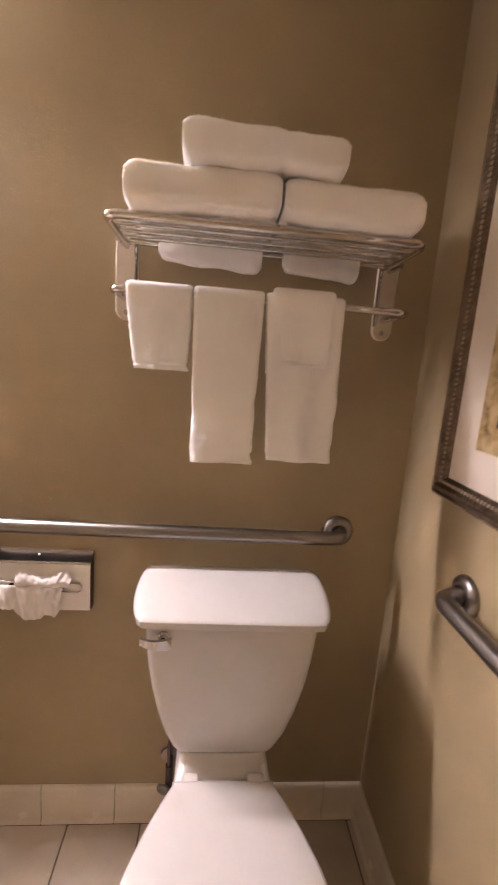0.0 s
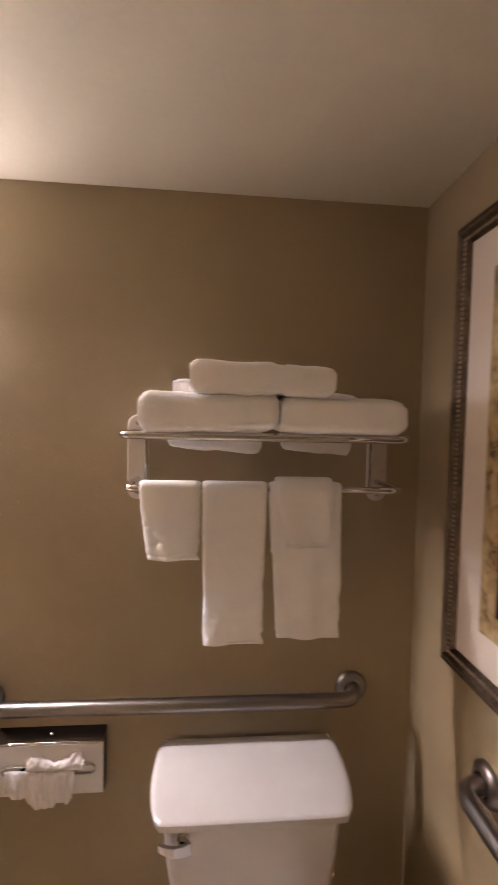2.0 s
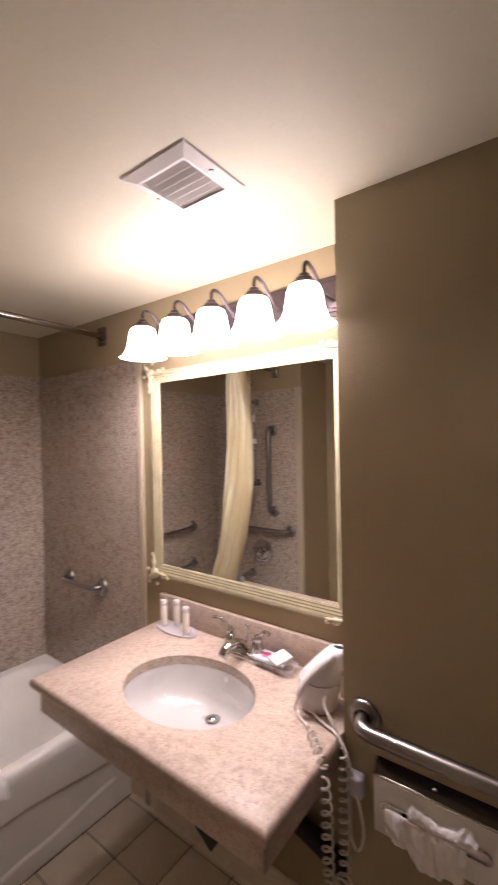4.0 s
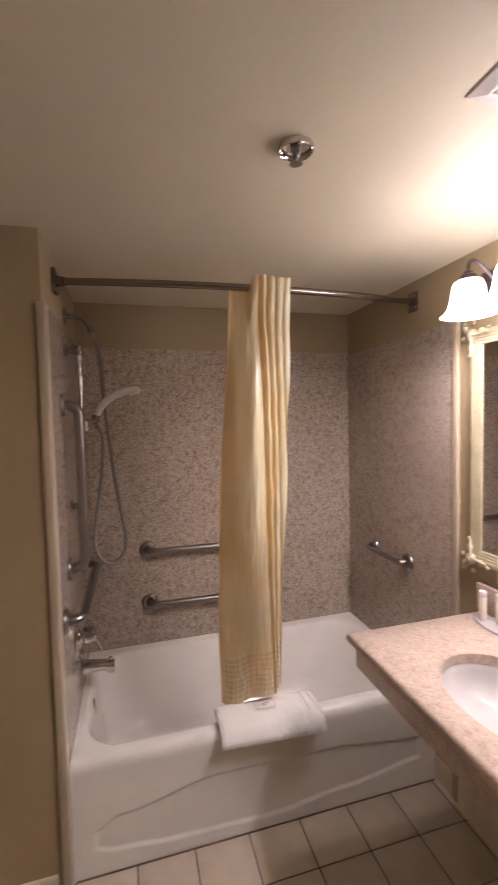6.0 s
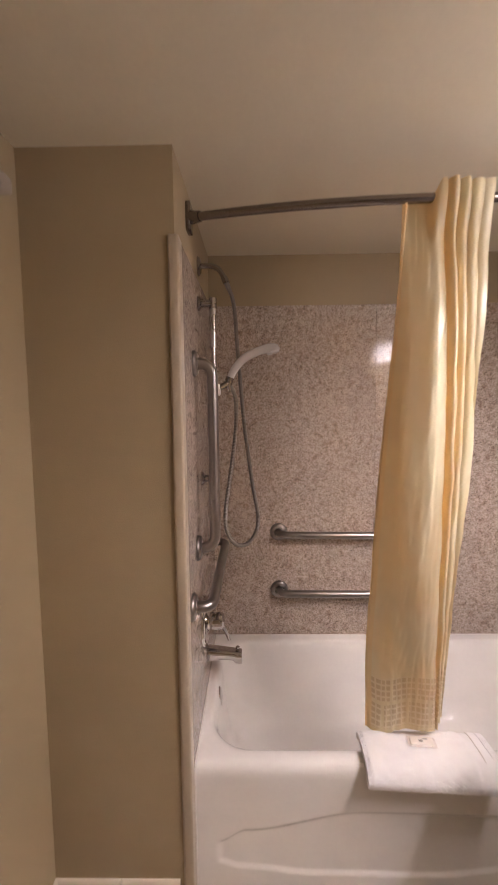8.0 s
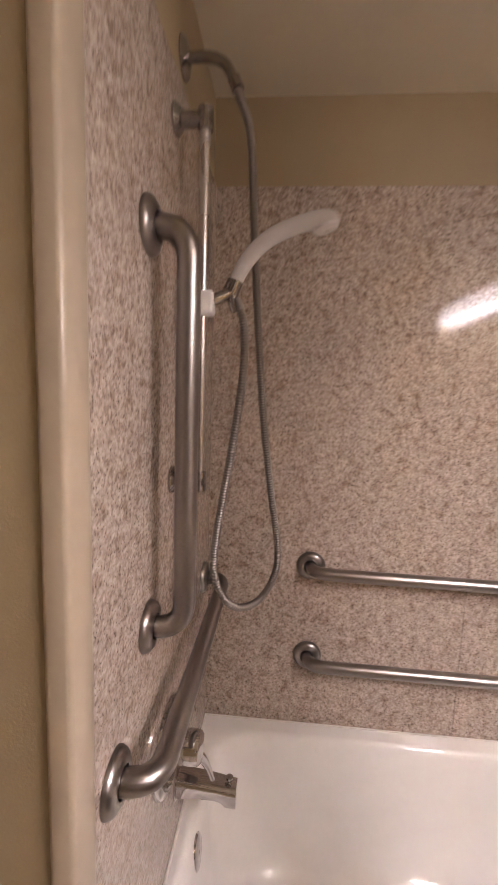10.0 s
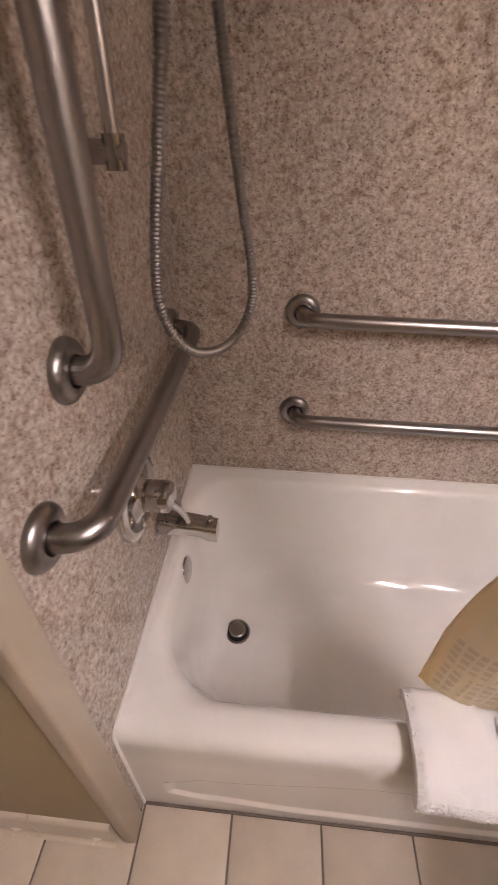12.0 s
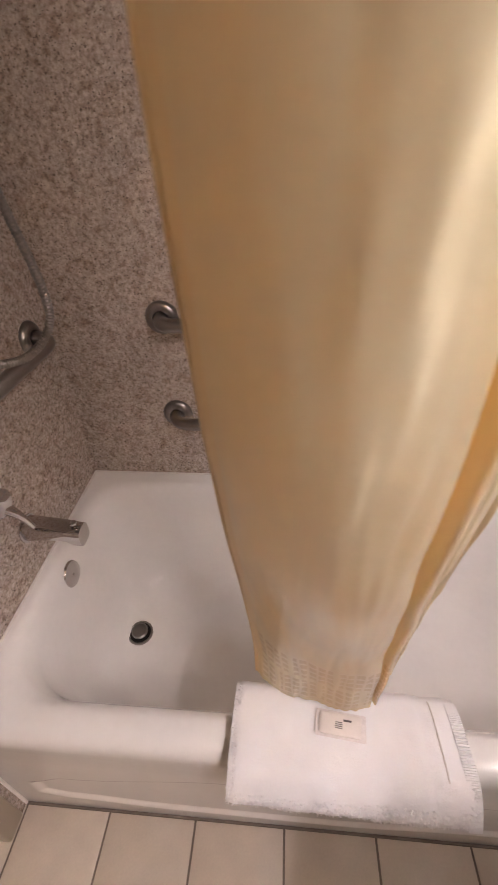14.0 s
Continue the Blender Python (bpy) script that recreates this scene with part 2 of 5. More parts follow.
def curtain_material():
    m, nodes, links, bsdf = node_material("cream_satin_curtain")
    out = nodes["Material Output"]
    weave = tex(nodes, links, "ShaderNodeTexNoise", 500.0, 2.0, (1, 1, 0.15))
    wide = tex(nodes, links, "ShaderNodeTexNoise", 6.0, 3.0)
    col = ramp(nodes, links, wide.outputs["Fac"], [(0.3, (0.72, 0.675, 0.44)), (0.7, (0.82, 0.78, 0.56))]).outputs["Color"]
    # woven check band along the hem, in sheet coordinates
    uv = nodes.new("ShaderNodeUVMap")
    brick = nodes.new("ShaderNodeTexBrick")
    brick.offset = 0.0
    brick.inputs["Scale"].default_value = 1.0
    brick.inputs["Brick Width"].default_value = 0.026
    brick.inputs["Row Height"].default_value = 0.023
    brick.inputs["Mortar Size"].default_value = 0.0042
    brick.inputs["Mortar Smooth"].default_value = 0.3
    links.new(uv.outputs["UV"], brick.inputs["Vector"])
    split = nodes.new("ShaderNodeSeparateXYZ")
    links.new(uv.outputs["UV"], split.inputs["Vector"])
    band = ramp(nodes, links, split.outputs["Y"], [(0.015, (0, 0, 0)), (0.02, (1, 1, 1)), (0.205, (1, 1, 1)), (0.209, (0, 0, 0))])
    block = nodes.new("ShaderNodeTexBrick")
    block.offset = 0.35
    for key, value in (("Scale", 1.0), ("Brick Width", 0.130), ("Row Height", 0.115), ("Mortar Size", 0.008), ("Mortar Smooth", 0.0)):
        block.inputs[key].default_value = value
    links.new(uv.outputs["UV"], block.inputs["Vector"])
    holes = ramp(nodes, links, block.outputs["Fac"], [(0.4, (1, 1, 1)), (0.6, (0, 0, 0))])
    f1 = nodes.new("ShaderNodeMath")
    f1.operation = "MULTIPLY"
    links.new(brick.outputs["Fac"], f1.inputs[0])
    links.new(band.outputs["Color"], f1.inputs[1])
    inside = nodes.new("ShaderNodeMath")
    inside.operation = "SUBTRACT"
    links.new(band.outputs["Color"], inside.inputs[0])
    links.new(f1.outputs[0], inside.inputs[1])
    f2 = nodes.new("ShaderNodeMath")
    f2.operation = "MULTIPLY"
    links.new(inside.outputs[0], f2.inputs[0])
    links.new(holes.outputs["Color"], f2.inputs[1])
    inband = nodes.new("ShaderNodeMath")
    inband.operation = "MULTIPLY"
    links.new(band.outputs["Color"], inband.inputs[0])
    links.new(holes.outputs["Color"], inband.inputs[1])
    dim = mixed(nodes, links, inband.outputs[0], col, (0.78, 0.73, 0.53))
    pale = mixed(nodes, links, f2.outputs[0], dim, (0.56, 0.48, 0.33))
    side = ramp(nodes, links, split.outputs["X"], [(0.030, (1, 1, 1)), (0.033, (0, 0, 0))])
    stitched = mixed(nodes, links, side.outputs["Color"], pale, (0.80, 0.68, 0.40))
    links.new(stitched, bsdf.inputs["Base Color"])
    bsdf.inputs["Roughness"].default_value = 0.26
    bsdf.inputs["Sheen Weight"].default_value = 0.3
    bsdf.inputs["Specular IOR Level"].default_value = 0.8
    add_bump(nodes, links, bsdf, weave.outputs["Fac"], 0.12, 0.0006)
    glowing = nodes.new("ShaderNodeBsdfTranslucent")
    glowing.inputs["Color"].default_value = (0.94, 0.67, 0.32, 1)
    mix = nodes.new("ShaderNodeMixShader")
    # vertical satin sheen streaks, put in as uneven translucency
    streak = tex(nodes, links, "ShaderNodeTexNoise", 13.0, 3.0, (1, 1, 0.05))
    sheen_mix = nodes.new("ShaderNodeMapRange")
    sheen_mix.inputs["From Min"].default_value, sheen_mix.inputs["From Max"].default_value = 0.35, 0.65
    sheen_mix.inputs["To Min"].default_value, sheen_mix.inputs["To Max"].default_value = 0.28, 0.60
    links.new(streak.outputs["Fac"], sheen_mix.inputs["Value"])
    links.new(sheen_mix.outputs["Result"], mix.inputs[0])
    links.new(bsdf.outputs[0], mix.inputs[1])
    links.new(glowing.outputs[0], mix.inputs[2])
    links.new(mix.outputs[0], out.inputs["Surface"])
    return m


M_CURTAIN = curtain_material()


def painting_material():
    m, nodes, links, bsdf = node_material("abstract_landscape_print")
    coord = nodes.new("ShaderNodeTexCoord")
    split = nodes.new("ShaderNodeSeparateXYZ")
    links.new(coord.outputs["Object"], split.inputs["Vector"])
    rag = tex(nodes, links, "ShaderNodeTexNoise", 9.0, 6.0, (1, 1, 2.5))
    jag = nodes.new("ShaderNodeMath")
    jag.operation = "MULTIPLY_ADD"
    jag.inputs[1].default_value = 0.07
    links.new(rag.outputs["Fac"], jag.inputs[0])
    links.new(split.outputs["Z"], jag.inputs[2])
    level = nodes.new("ShaderNodeMapRange")
    level.inputs["From Min"].default_value, level.inputs["From Max"].default_value = 1.33, 1.97
    links.new(jag.outputs[0], level.inputs["Value"])
    sky = ramp(nodes, links, level.outputs["Result"], [
        (0.0, (0.020, 0.016, 0.028)), (0.22, (0.030, 0.022, 0.035)), (0.25, (0.11, 0.035, 0.022)), (0.40, (0.075, 0.026, 0.020)),
        (0.44, (0.022, 0.014, 0.018)), (0.585, (0.040, 0.026, 0.026)), (0.60, (0.78, 0.60, 0.40)), (0.66, (0.74, 0.50, 0.27)),
        (0.77, (0.62, 0.34, 0.13)), (0.87, (0.28, 0.17, 0.09)), (1.0, (0.17, 0.12, 0.085))])
    sky.color_ramp.interpolation = "LINEAR"
    blocks = tex(nodes, links, "ShaderNodeTexVoronoi", 7.5, stretch=(0.0, 1.25, 1.0))
    blocks.distance = "CHEBYCHEV"
    hue = nodes.new("ShaderNodeSeparateColor")
    links.new(blocks.outputs["Color"], hue.inputs["Color"])
    grey = ramp(nodes, links, hue.outputs["Red"], [(0.72, (0, 0, 0)), (0.86, (1, 1, 1))])
    maroon = ramp(nodes, links, hue.outputs["Green"], [(0.0, (0.45, 0.42, 0.50)), (0.5, (1.0, 0.95, 0.95)), (1.0, (1.9, 1.25, 1.05))])
    low = ramp(nodes, links, level.outputs["Result"], [(0.2, (0, 0, 0)), (0.3, (1, 1, 1)), (0.52, (1, 1, 1)), (0.58, (0, 0, 0))])
    both = nodes.new("ShaderNodeMath")
    both.operation = "MULTIPLY"
    links.new(grey.outputs["Color"], both.inputs[0])
    links.new(low.outputs["Color"], both.inputs[1])
    shore = mixed(nodes, links, low.outputs["Color"], sky.outputs["Color"], mixed(nodes, links, 1.0, sky.outputs["Color"], maroon.outputs["Color"], "MULTIPLY"))
    col = mixed(nodes, links, both.outputs[0], shore, (0.075, 0.085, 0.092))
    brush = tex(nodes, links, "ShaderNodeTexNoise", 45.0, 6.0, (1, 0.5, 1.6))
    tone = ramp(nodes, links, brush.outputs["Fac"], [(0.3, (0.62, 0.60, 0.58)), (0.7, (1.0, 1.0, 1.0))]).outputs["Color"]
    links.new(mixed(nodes, links, 1.0, col, tone, "MULTIPLY"), bsdf.inputs["Base Color"])
    bsdf.inputs["Roughness"].default_value = 0.3
    bsdf.inputs["Coat Weight"].default_value = 0.6
    bsdf.inputs["Coat Roughness"].default_value = 0.03
    return m


M_PAINTING = painting_material()


def marbled_material():
    m, nodes, links, bsdf = node_material("marbled_paper_border")
    a = tex(nodes, links, "ShaderNodeTexNoise", 26.0, 6.0)
    a.inputs["Distortion"].default_value = 1.2
    col = ramp(nodes, links, a.outputs["Fac"], [(0.34, (0.10, 0.065, 0.035)), (0.43, (0.36, 0.25, 0.12)), (0.55, (0.50, 0.37, 0.19)), (0.7, (0.60, 0.47, 0.28))])
    links.new(col.outputs["Color"], bsdf.inputs["Base Color"])
    bsdf.inputs["Roughness"].default_value = 0.45
    return m


M_MARBLED = marbled_material()


# ---- building helpers ----
def part(name, bm, material, parent=None, label="", smooth=True):
    me = bpy.data.meshes.new(name)
    bmesh.ops.recalc_face_normals(bm, faces=bm.faces)
    bm.to_mesh(me)
    bm.free()
    if smooth:
        for p in me.polygons:
            p.use_smooth = True
        me.set_sharp_from_angle(angle=radians(38))
    me.materials.append(material)
    ob = new(name, me)
    if parent is not None:
        ob.parent = parent
        ob.matrix_parent_inverse = parent.matrix_basis.inverted()
    if label:
        ob["label"] = label
    return ob


def thing(name, at, label, category, group="", kind=""):
    e = new(name)
    e.location = at
    e.empty_display_size = 0.05
    return tagged(e, label, category, group, kind)


def box(x0, x1, y0, y1, z0, z1, bevel=0.0, seg=2, bm=None):
    b = bmesh.new()
    vs = [b.verts.new((x, y, z)) for x in (x0, x1) for y in (y0, y1) for z in (z0, z1)]
    for f in ((0, 1, 3, 2), (4, 6, 7, 5), (0, 4, 5, 1), (2, 3, 7, 6), (0, 2, 6, 4), (1, 5, 7, 3)):
        b.faces.new([vs[i] for i in f])
    if bevel:
        bmesh.ops.bevel(b, geom=b.edges[:], offset=bevel, segments=seg, affect="EDGES", profile=0.5)
    return merge(bm, b)


def merge(bm, extra):
    if bm is None:
        return extra
    me = bpy.data.meshes.new("tmp")
    extra.to_mesh(me)
    extra.free()
    bm.from_mesh(me)
    bpy.data.meshes.remove(me)
    return bm


def loft(rings, closed=True, caps=True, bm=None):
    """Skin over rings with equal numbers of points."""
    b = bmesh.new() if bm is None else bm
    rows = [[b.verts.new(p) for p in r] for r in rings]
    n = len(rows[0])
    for lo, hi in zip(rows, rows[1:]):
        for i in range(n if closed else n - 1):
            j = (i + 1) % n
            b.faces.new((lo[i], lo[j], hi[j], hi[i]))
    if caps and closed:
        b.faces.new(rows[0][::-1])
        b.faces.new(rows[-1])
    return b


def lathe(profile, at, axis=(0, 0, 1), seg=32, bm=None):
    """Turned shape: (radius, height) pairs along an axis from a point."""
    q = Vector((0, 0, 1)).rotation_difference(Vector(axis).normalized())
    rings = []
    for r, h in profile:
        r = max(r, 1e-4)
        rings.append([Vector(at) + q @ Vector((r * math.cos(2 * math.pi * i / seg), r * math.sin(2 * math.pi * i / seg), h)) for i in range(seg)])
    return loft(rings, bm=bm)


def smooth_path(points, steps=8):
    """Catmull-Rom through the points."""
    p = [Vector(v) for v in points]
    p = [2 * p[0] - p[1]] + p + [2 * p[-1] - p[-2]]
    out = []
    for a, b, c, d in zip(p, p[1:], p[2:], p[3:]):
        for k in range(steps):
            t = k / steps
            out.append(0.5 * ((2 * b) + (c - a) * t + (2 * a - 5 * b + 4 * c - d) * t * t + (3 * b - a - 3 * c + d) * t ** 3))
    return out + [p[-2]]


def evenly(path, step):
    """The same line with its points at equal steps."""
    out, left = [path[0]], step
    for a, b in zip(path, path[1:]):
        d = (b - a).length
        while left <= d:
            out.append(a.lerp(b, left / d))
            left += step
        left -= d
    return out


def rounded(points, r, steps=8):
    """A polyline with its inner corners rounded to radius r."""
    p = [Vector(v) for v in points]
    out = [p[0]]
    for a, b, c in zip(p, p[1:], p[2:]):
        u, v = (a - b).normalized(), (c - b).normalized()
        s, e = b + u * r, b + v * r
        for k in range(steps + 1):
            t = k / steps
            out.append((1 - t) ** 2 * s + 2 * t * (1 - t) * b + t * t * e)
    return out + [p[-1]]


def tube(path, r, seg=14, bm=None, flat=1.0):
    """A round bar swept along a path; r is a number or a function of 0..1."""
    path = [Vector(v) for v in path]
    n = len(path)
    tang = [(path[min(i + 1, n - 1)] - path[max(i - 1, 0)]).normalized() for i in range(n)]
    up = Vector((0, 0, 1)) if abs(tang[0].z) < 0.9 else Vector((1, 0, 0))
    side = tang[0].cross(up).normalized()
    rings = []
    for i, (p, t) in enumerate(zip(path, tang)):
        side = (side - t * side.dot(t)).normalized()
        other = t.cross(side)
        rr = r(i / (n - 1)) if callable(r) else r
        rings.append([p + rr * (math.cos(2 * math.pi * k / seg) * side + flat * math.sin(2 * math.pi * k / seg) * other) for k in range(seg)])
    return loft(rings, bm=bm)


def round_rect(x0, x1, y0, y1, r, z, per=9):
    """A rounded rectangle seen from above, with a fixed number of points."""
    out = []
    for cx, cy, a0 in ((x1 - r, y1 - r, 0), (x0 + r, y1 - r, 90), (x0 + r, y0 + r, 180), (x1 - r, y0 + r, 270)):
        for k in range(per):
            a = radians(a0 + 90 * k / (per - 1))
            out.append(Vector((cx + r * math.cos(a), cy + r * math.sin(a), z)))
    return out


def soft(x, a, b):
    t = max(0.0, min(1.0, (x - a) / (b - a)))
    return t * t * (3 - 2 * t)


def along(table, v):
    """Piecewise smooth value from a short table of (position, value)."""
    if v <= table[0][0]:
        return table[0][1]
    for (a, p), (b, q) in zip(table, table[1:]):
        if v <= b:
            return p + (q - p) * soft(v, a, b)
    return table[-1][1]


def glide(table, v):
    """A smooth curve through a short table of (position, value)."""
    n = len(table)
    slope = [(table[min(i + 1, n - 1)][1] - table[max(i - 1, 0)][1]) / (table[min(i + 1, n - 1)][0] - table[max(i - 1, 0)][0]) for i in range(n)]
    v = max(table[0][0], min(table[-1][0], v))
    for i in range(n - 1):
        (a, p), (b, q) = table[i], table[i + 1]
        if v <= b:
            h, t = b - a, (v - a) / (b - a)
            return (2 * t ** 3 - 3 * t * t + 1) * p + (t ** 3 - 2 * t * t + t) * h * slope[i] + (3 * t * t - 2 * t ** 3) * q + (t ** 3 - t * t) * h * slope[i + 1]
    return table[-1][1]


def structure(name, bm, material, label, category, smooth=False):
    return tagged(part(name, bm, material, None, "", smooth), label, category, "", "structure")


# ---- the room ----
T = 0.11
structure("floor", box(X_WEST - T, X_EAST + T, Y_SOUTH - T, Y_NORTH + T, -0.10, -0.003), M_GROUT, "beige square ceramic tile floor with dark grout joints", "floor")
structure("ceiling", box(X_WEST - T, X_EAST + T, Y_SOUTH - T, Y_NORTH + T, Z_CEIL, Z_CEIL + 0.10), M_CEIL, "smooth off-white painted ceiling", "ceiling")
structure("wall_toilet", box(X_NOOK, X_EAST, Y_TOILET, Y_NORTH + T, -0.003, Z_CEIL), M_WALL, "taupe brown vinyl-papered wall behind the toilet", "wall")
structure("wall_north", box(X_WEST - T, X_NOOK, Y_NORTH, Y_NORTH + T, -0.003, Z_CEIL), M_WALL, "taupe brown vinyl-papered wall behind the vanity", "wall")
structure("wall_east", box(X_EAST, X_EAST + T, Y_SOUTH - T, Y_NORTH + T, -0.003, Z_CEIL), M_WALL, "taupe brown vinyl-papered wall with a framed picture", "wall")
structure("wall_south", box(X_PIER, X_EAST, Y_SOUTH - T, Y_SOUTH, -0.003, Z_CEIL), M_WALL, "plain taupe brown vinyl-papered wall", "wall")
structure("wall_pier", box(X_WEST - T, X_PIER, Y_SOUTH - T, Y_TUB - 0.008, -0.003, Z_CEIL), M_WALL, "taupe brown wall block at the end of the tub", "wall")
structure("wall_west", box(X_WEST - T, X_WEST - 0.008, Y_TUB - 0.008, Y_NORTH, -0.003, Z_CEIL), M_WALL, "taupe brown wall behind the tub surround", "wall")


def surround():
    s = thing("wall_panels", (X_WEST, 0.7, 0.4), "speckled grey-beige cultured granite tub surround panels", "wall panel", "", "structure")
    seam = 0.720
    part("panel", box(X_WEST - 0.008, X_WEST, Y_TUB - 0.006, seam - 0.0003, 0.30, Z_SLAB, 0.0008, 1), M_SLAB, s)
    part("panel", box(X_WEST - 0.008, X_WEST, seam + 0.0003, Y_NORTH - 0.002, 0.30, Z_SLAB, 0.0008, 1), M_SLAB, s)
    part("panel", box(X_WEST - 0.006, -0.826, Y_TUB - 0.008, Y_TUB, 0.002, Z_SLAB, 0.0012, 1), M_SLAB, s)
    part("panel", box(X_WEST - 0.006, -0.742, Y_NORTH - 0.008, Y_NORTH, 0.002, Z_SLAB - 0.012, 0.0012, 1), M_SLAB, s)
    part("edge_trim", box(-0.832, X_PIER + 0.009, Y_TUB - 0.027, Y_TUB + 0.004, 0.002, Z_SLAB + 0.002, 0.007, 3), M_TRIM, s, "smooth pinkish beige edge trim")
    part("edge_trim", box(-0.752, -0.716, Y_NORTH - 0.014, Y_NORTH, 0.002, Z_SLAB - 0.010, 0.006, 3), M_TRIM, s, "smooth pinkish beige edge trim")


surround()


# ---- bathtub ----
def bathtub():
    tub = thing("bathtub", (-1.23, 0.71, 0), "glossy white enamelled alcove bathtub with a recessed swoosh on its apron", "bathtub")
    x0, y0, y1 = X_WEST + 0.001, Y_TUB + 0.001, Y_NORTH - 0.009
    spec = [  # x0, x1, y0, y1, corner radius, z
        (x0, X_APRON - 0.0028, y0, y1, 0.004, 0.366), (x0, X_APRON - 0.0024, y0, y1, 0.004, 0.385), (x0, X_APRON - 0.003, y0, y1, 0.005, 0.399),
        (x0, X_APRON - 0.006, y0, y1, 0.006, 0.411), (x0, X_APRON - 0.012, y0, y1, 0.007, 0.4205), (x0, X_APRON - 0.021, y0, y1, 0.008, 0.427), (x0, X_APRON - 0.034, y0, y1, 0.01, Z_RIM),
        (-1.572, -0.902, -0.026, 1.427, 0.12, Z_RIM), (-1.567, -0.910, -0.020, 1.420, 0.13, 0.4292), (-1.562, -0.918, -0.014, 1.413, 0.14, 0.4262),
        (-1.557, -0.926, -0.008, 1.406, 0.15, 0.420), (-1.553, -0.934, -0.002, 1.398, 0.155, 0.409), (-1.545, -0.945, 0.008, 1.382, 0.165, 0.37),
        (-1.530, -0.962, 0.026, 1.330, 0.18, 0.25), (-1.512, -0.982, 0.046, 1.265, 0.19, 0.155), (-1.497, -0.998, 0.060, 1.225, 0.185, 0.115),
        (-1.475, -1.022, 0.080, 1.180, 0.17, 0.085), (-1.445, -1.052, 0.104, 1.140, 0.15, 0.070), (-1.41, -1.09, 0.135, 1.10, 0.12, 0.0635), (-1.33, -1.20, 0.30, 0.95, 0.05, 0.062)]
    rings = [round_rect(a, b, c, d, r, z, 12) for a, b, c, d, r, z in spec]
    bm = loft(rings, caps=False)
    bm.faces.new(list(bm.verts)[-48:])
    part("basin", bm, M_ENAMEL, tub)
    up = [(0.03, 0.165), (0.12, 0.205), (0.49, 0.267), (0.95, 0.256), (1.38, 0.213)]
    lo = [(0.03, 0.098), (0.10, 0.080), (0.34, 0.058), (0.71, 0.050), (1.03, 0.080), (1.37, 0.122)]
    bm = bmesh.new()
    ny, nz = 320, 110
    rows = []
    for i in range(ny + 1):
        y = y0 + (y1 - y0) * i / ny
        row = []
        for k in range(nz + 1):
            z = 0.001 + 0.3655 * k / nz
            edge = 0.0095
            inside = soft(z - along(lo, y), -edge, edge) * soft(along(up, y) - z, -edge, edge) * soft(y, 0.020, 0.046) * soft(1.395 - y, 0.0, 0.03)
            x = X_APRON - 0.004 - 0.0065 * inside + 0.0016 * soft(z, 0.30, 0.40)
            row.append(bm.verts.new((x, y, z)))
        rows.append(row)
    for a, b in zip(rows, rows[1:]):
        for k in range(nz):
            bm.faces.new((a[k], b[k], b[k + 1], a[k + 1]))
    part("apron", bm, M_ENAMEL, tub)
    part("caulk_bead", tube([(X_APRON - 0.001, y0, 0.001), (X_APRON - 0.001, y1, 0.001)], 0.0035, 6), M_GROUT, tub)
    part("caulk_bead", tube(rounded([(X_WEST + 0.002, y0 + 0.001, Z_RIM), (X_APRON - 0.004, y0 + 0.001, Z_RIM - 0.001), (X_APRON - 0.001, y0, 0.38), (X_APRON - 0.001, y0, 0.004)], 0.02, 5), 0.0038, 8), M_CAULK, tub, "white caulk line")
    part("caulk_bead", tube([(X_WEST + 0.002, y0, Z_RIM), (X_WEST + 0.002, y1, Z_RIM)], 0.0034, 8), M_CAULK, tub, "white caulk line")
    plate = part("overflow_plate", lathe([(0.001, 0.014), (0.024, 0.014), (0.035, 0.012), (0.040, 0.005), (0.041, 0.0)][::-1], (-1.262, -0.002, 0.362), (0, 1, 0.12), 32), M_CHROME, tub, "round chrome overflow plate")
    part("screw", lathe([(0.004, 0.0), (0.004, 0.0145), (0.001, 0.015)], (-1.262, -0.002, 0.362), (0, 1, 0.12), 12), M_STEEL, plate)
    d = (-1.266, 0.140, 0.066)
    drain = part("drain_flange", lathe([(0.039, -0.004), (0.039, 0.002), (0.035, 0.0032), (0.031, 0.001), (0.029, -0.004)], d, (0, 0, 1), 32), M_STEEL, tub, "round chrome drain")
    # black disc gives the shade in the gap under the stopper
    part("drain_gap_shade", lathe([(0.0325, 0.0010), (0.0325, 0.0028), (0.001, 0.0030)], d, (0, 0, 1), 28), M_DARK, drain, "black disc for the shaded gap round the stopper")
    part("stopper", lathe([(0.010, -0.004), (0.010, 0.006), (0.0245, 0.008), (0.0255, 0.013), (0.022, 0.0155), (0.019, 0.0150), (0.001, 0.0165)], d, (0, 0, 1), 28), M_STEEL, drain)


bathtub()


# ---- grab bars ----
def grab_bar(wall_a, wall_b, normal, name="grab_bar", r=0.0180, stand=0.062, label=""):
    """A straight bar with bent ends between two wall flanges."""
    a, b, n = Vector(wall_a), Vector(wall_b), Vector(normal)
    d = (b - a).normalized()
    bar = thing(name, a, label, "grab bar", "brushed steel grab bars")
    path = rounded([a + n * 0.004, a + n * stand, b + n * stand, b + n * 0.004], stand * 0.80, 10)
    part("bar", tube(path, r, 18), M_STEEL, bar)
    prof = [(0.0425, 0.0), (0.0425, 0.003), (0.040, 0.009), (0.034, 0.0135), (r + 0.0065, 0.0165), (r + 0.0030, 0.0155), (r + 0.0008, 0.006)]
    for c in (a, b):
        part("flange", lathe(prof, c + n * 0.0005, n, 36), M_STEEL, bar)
    return bar


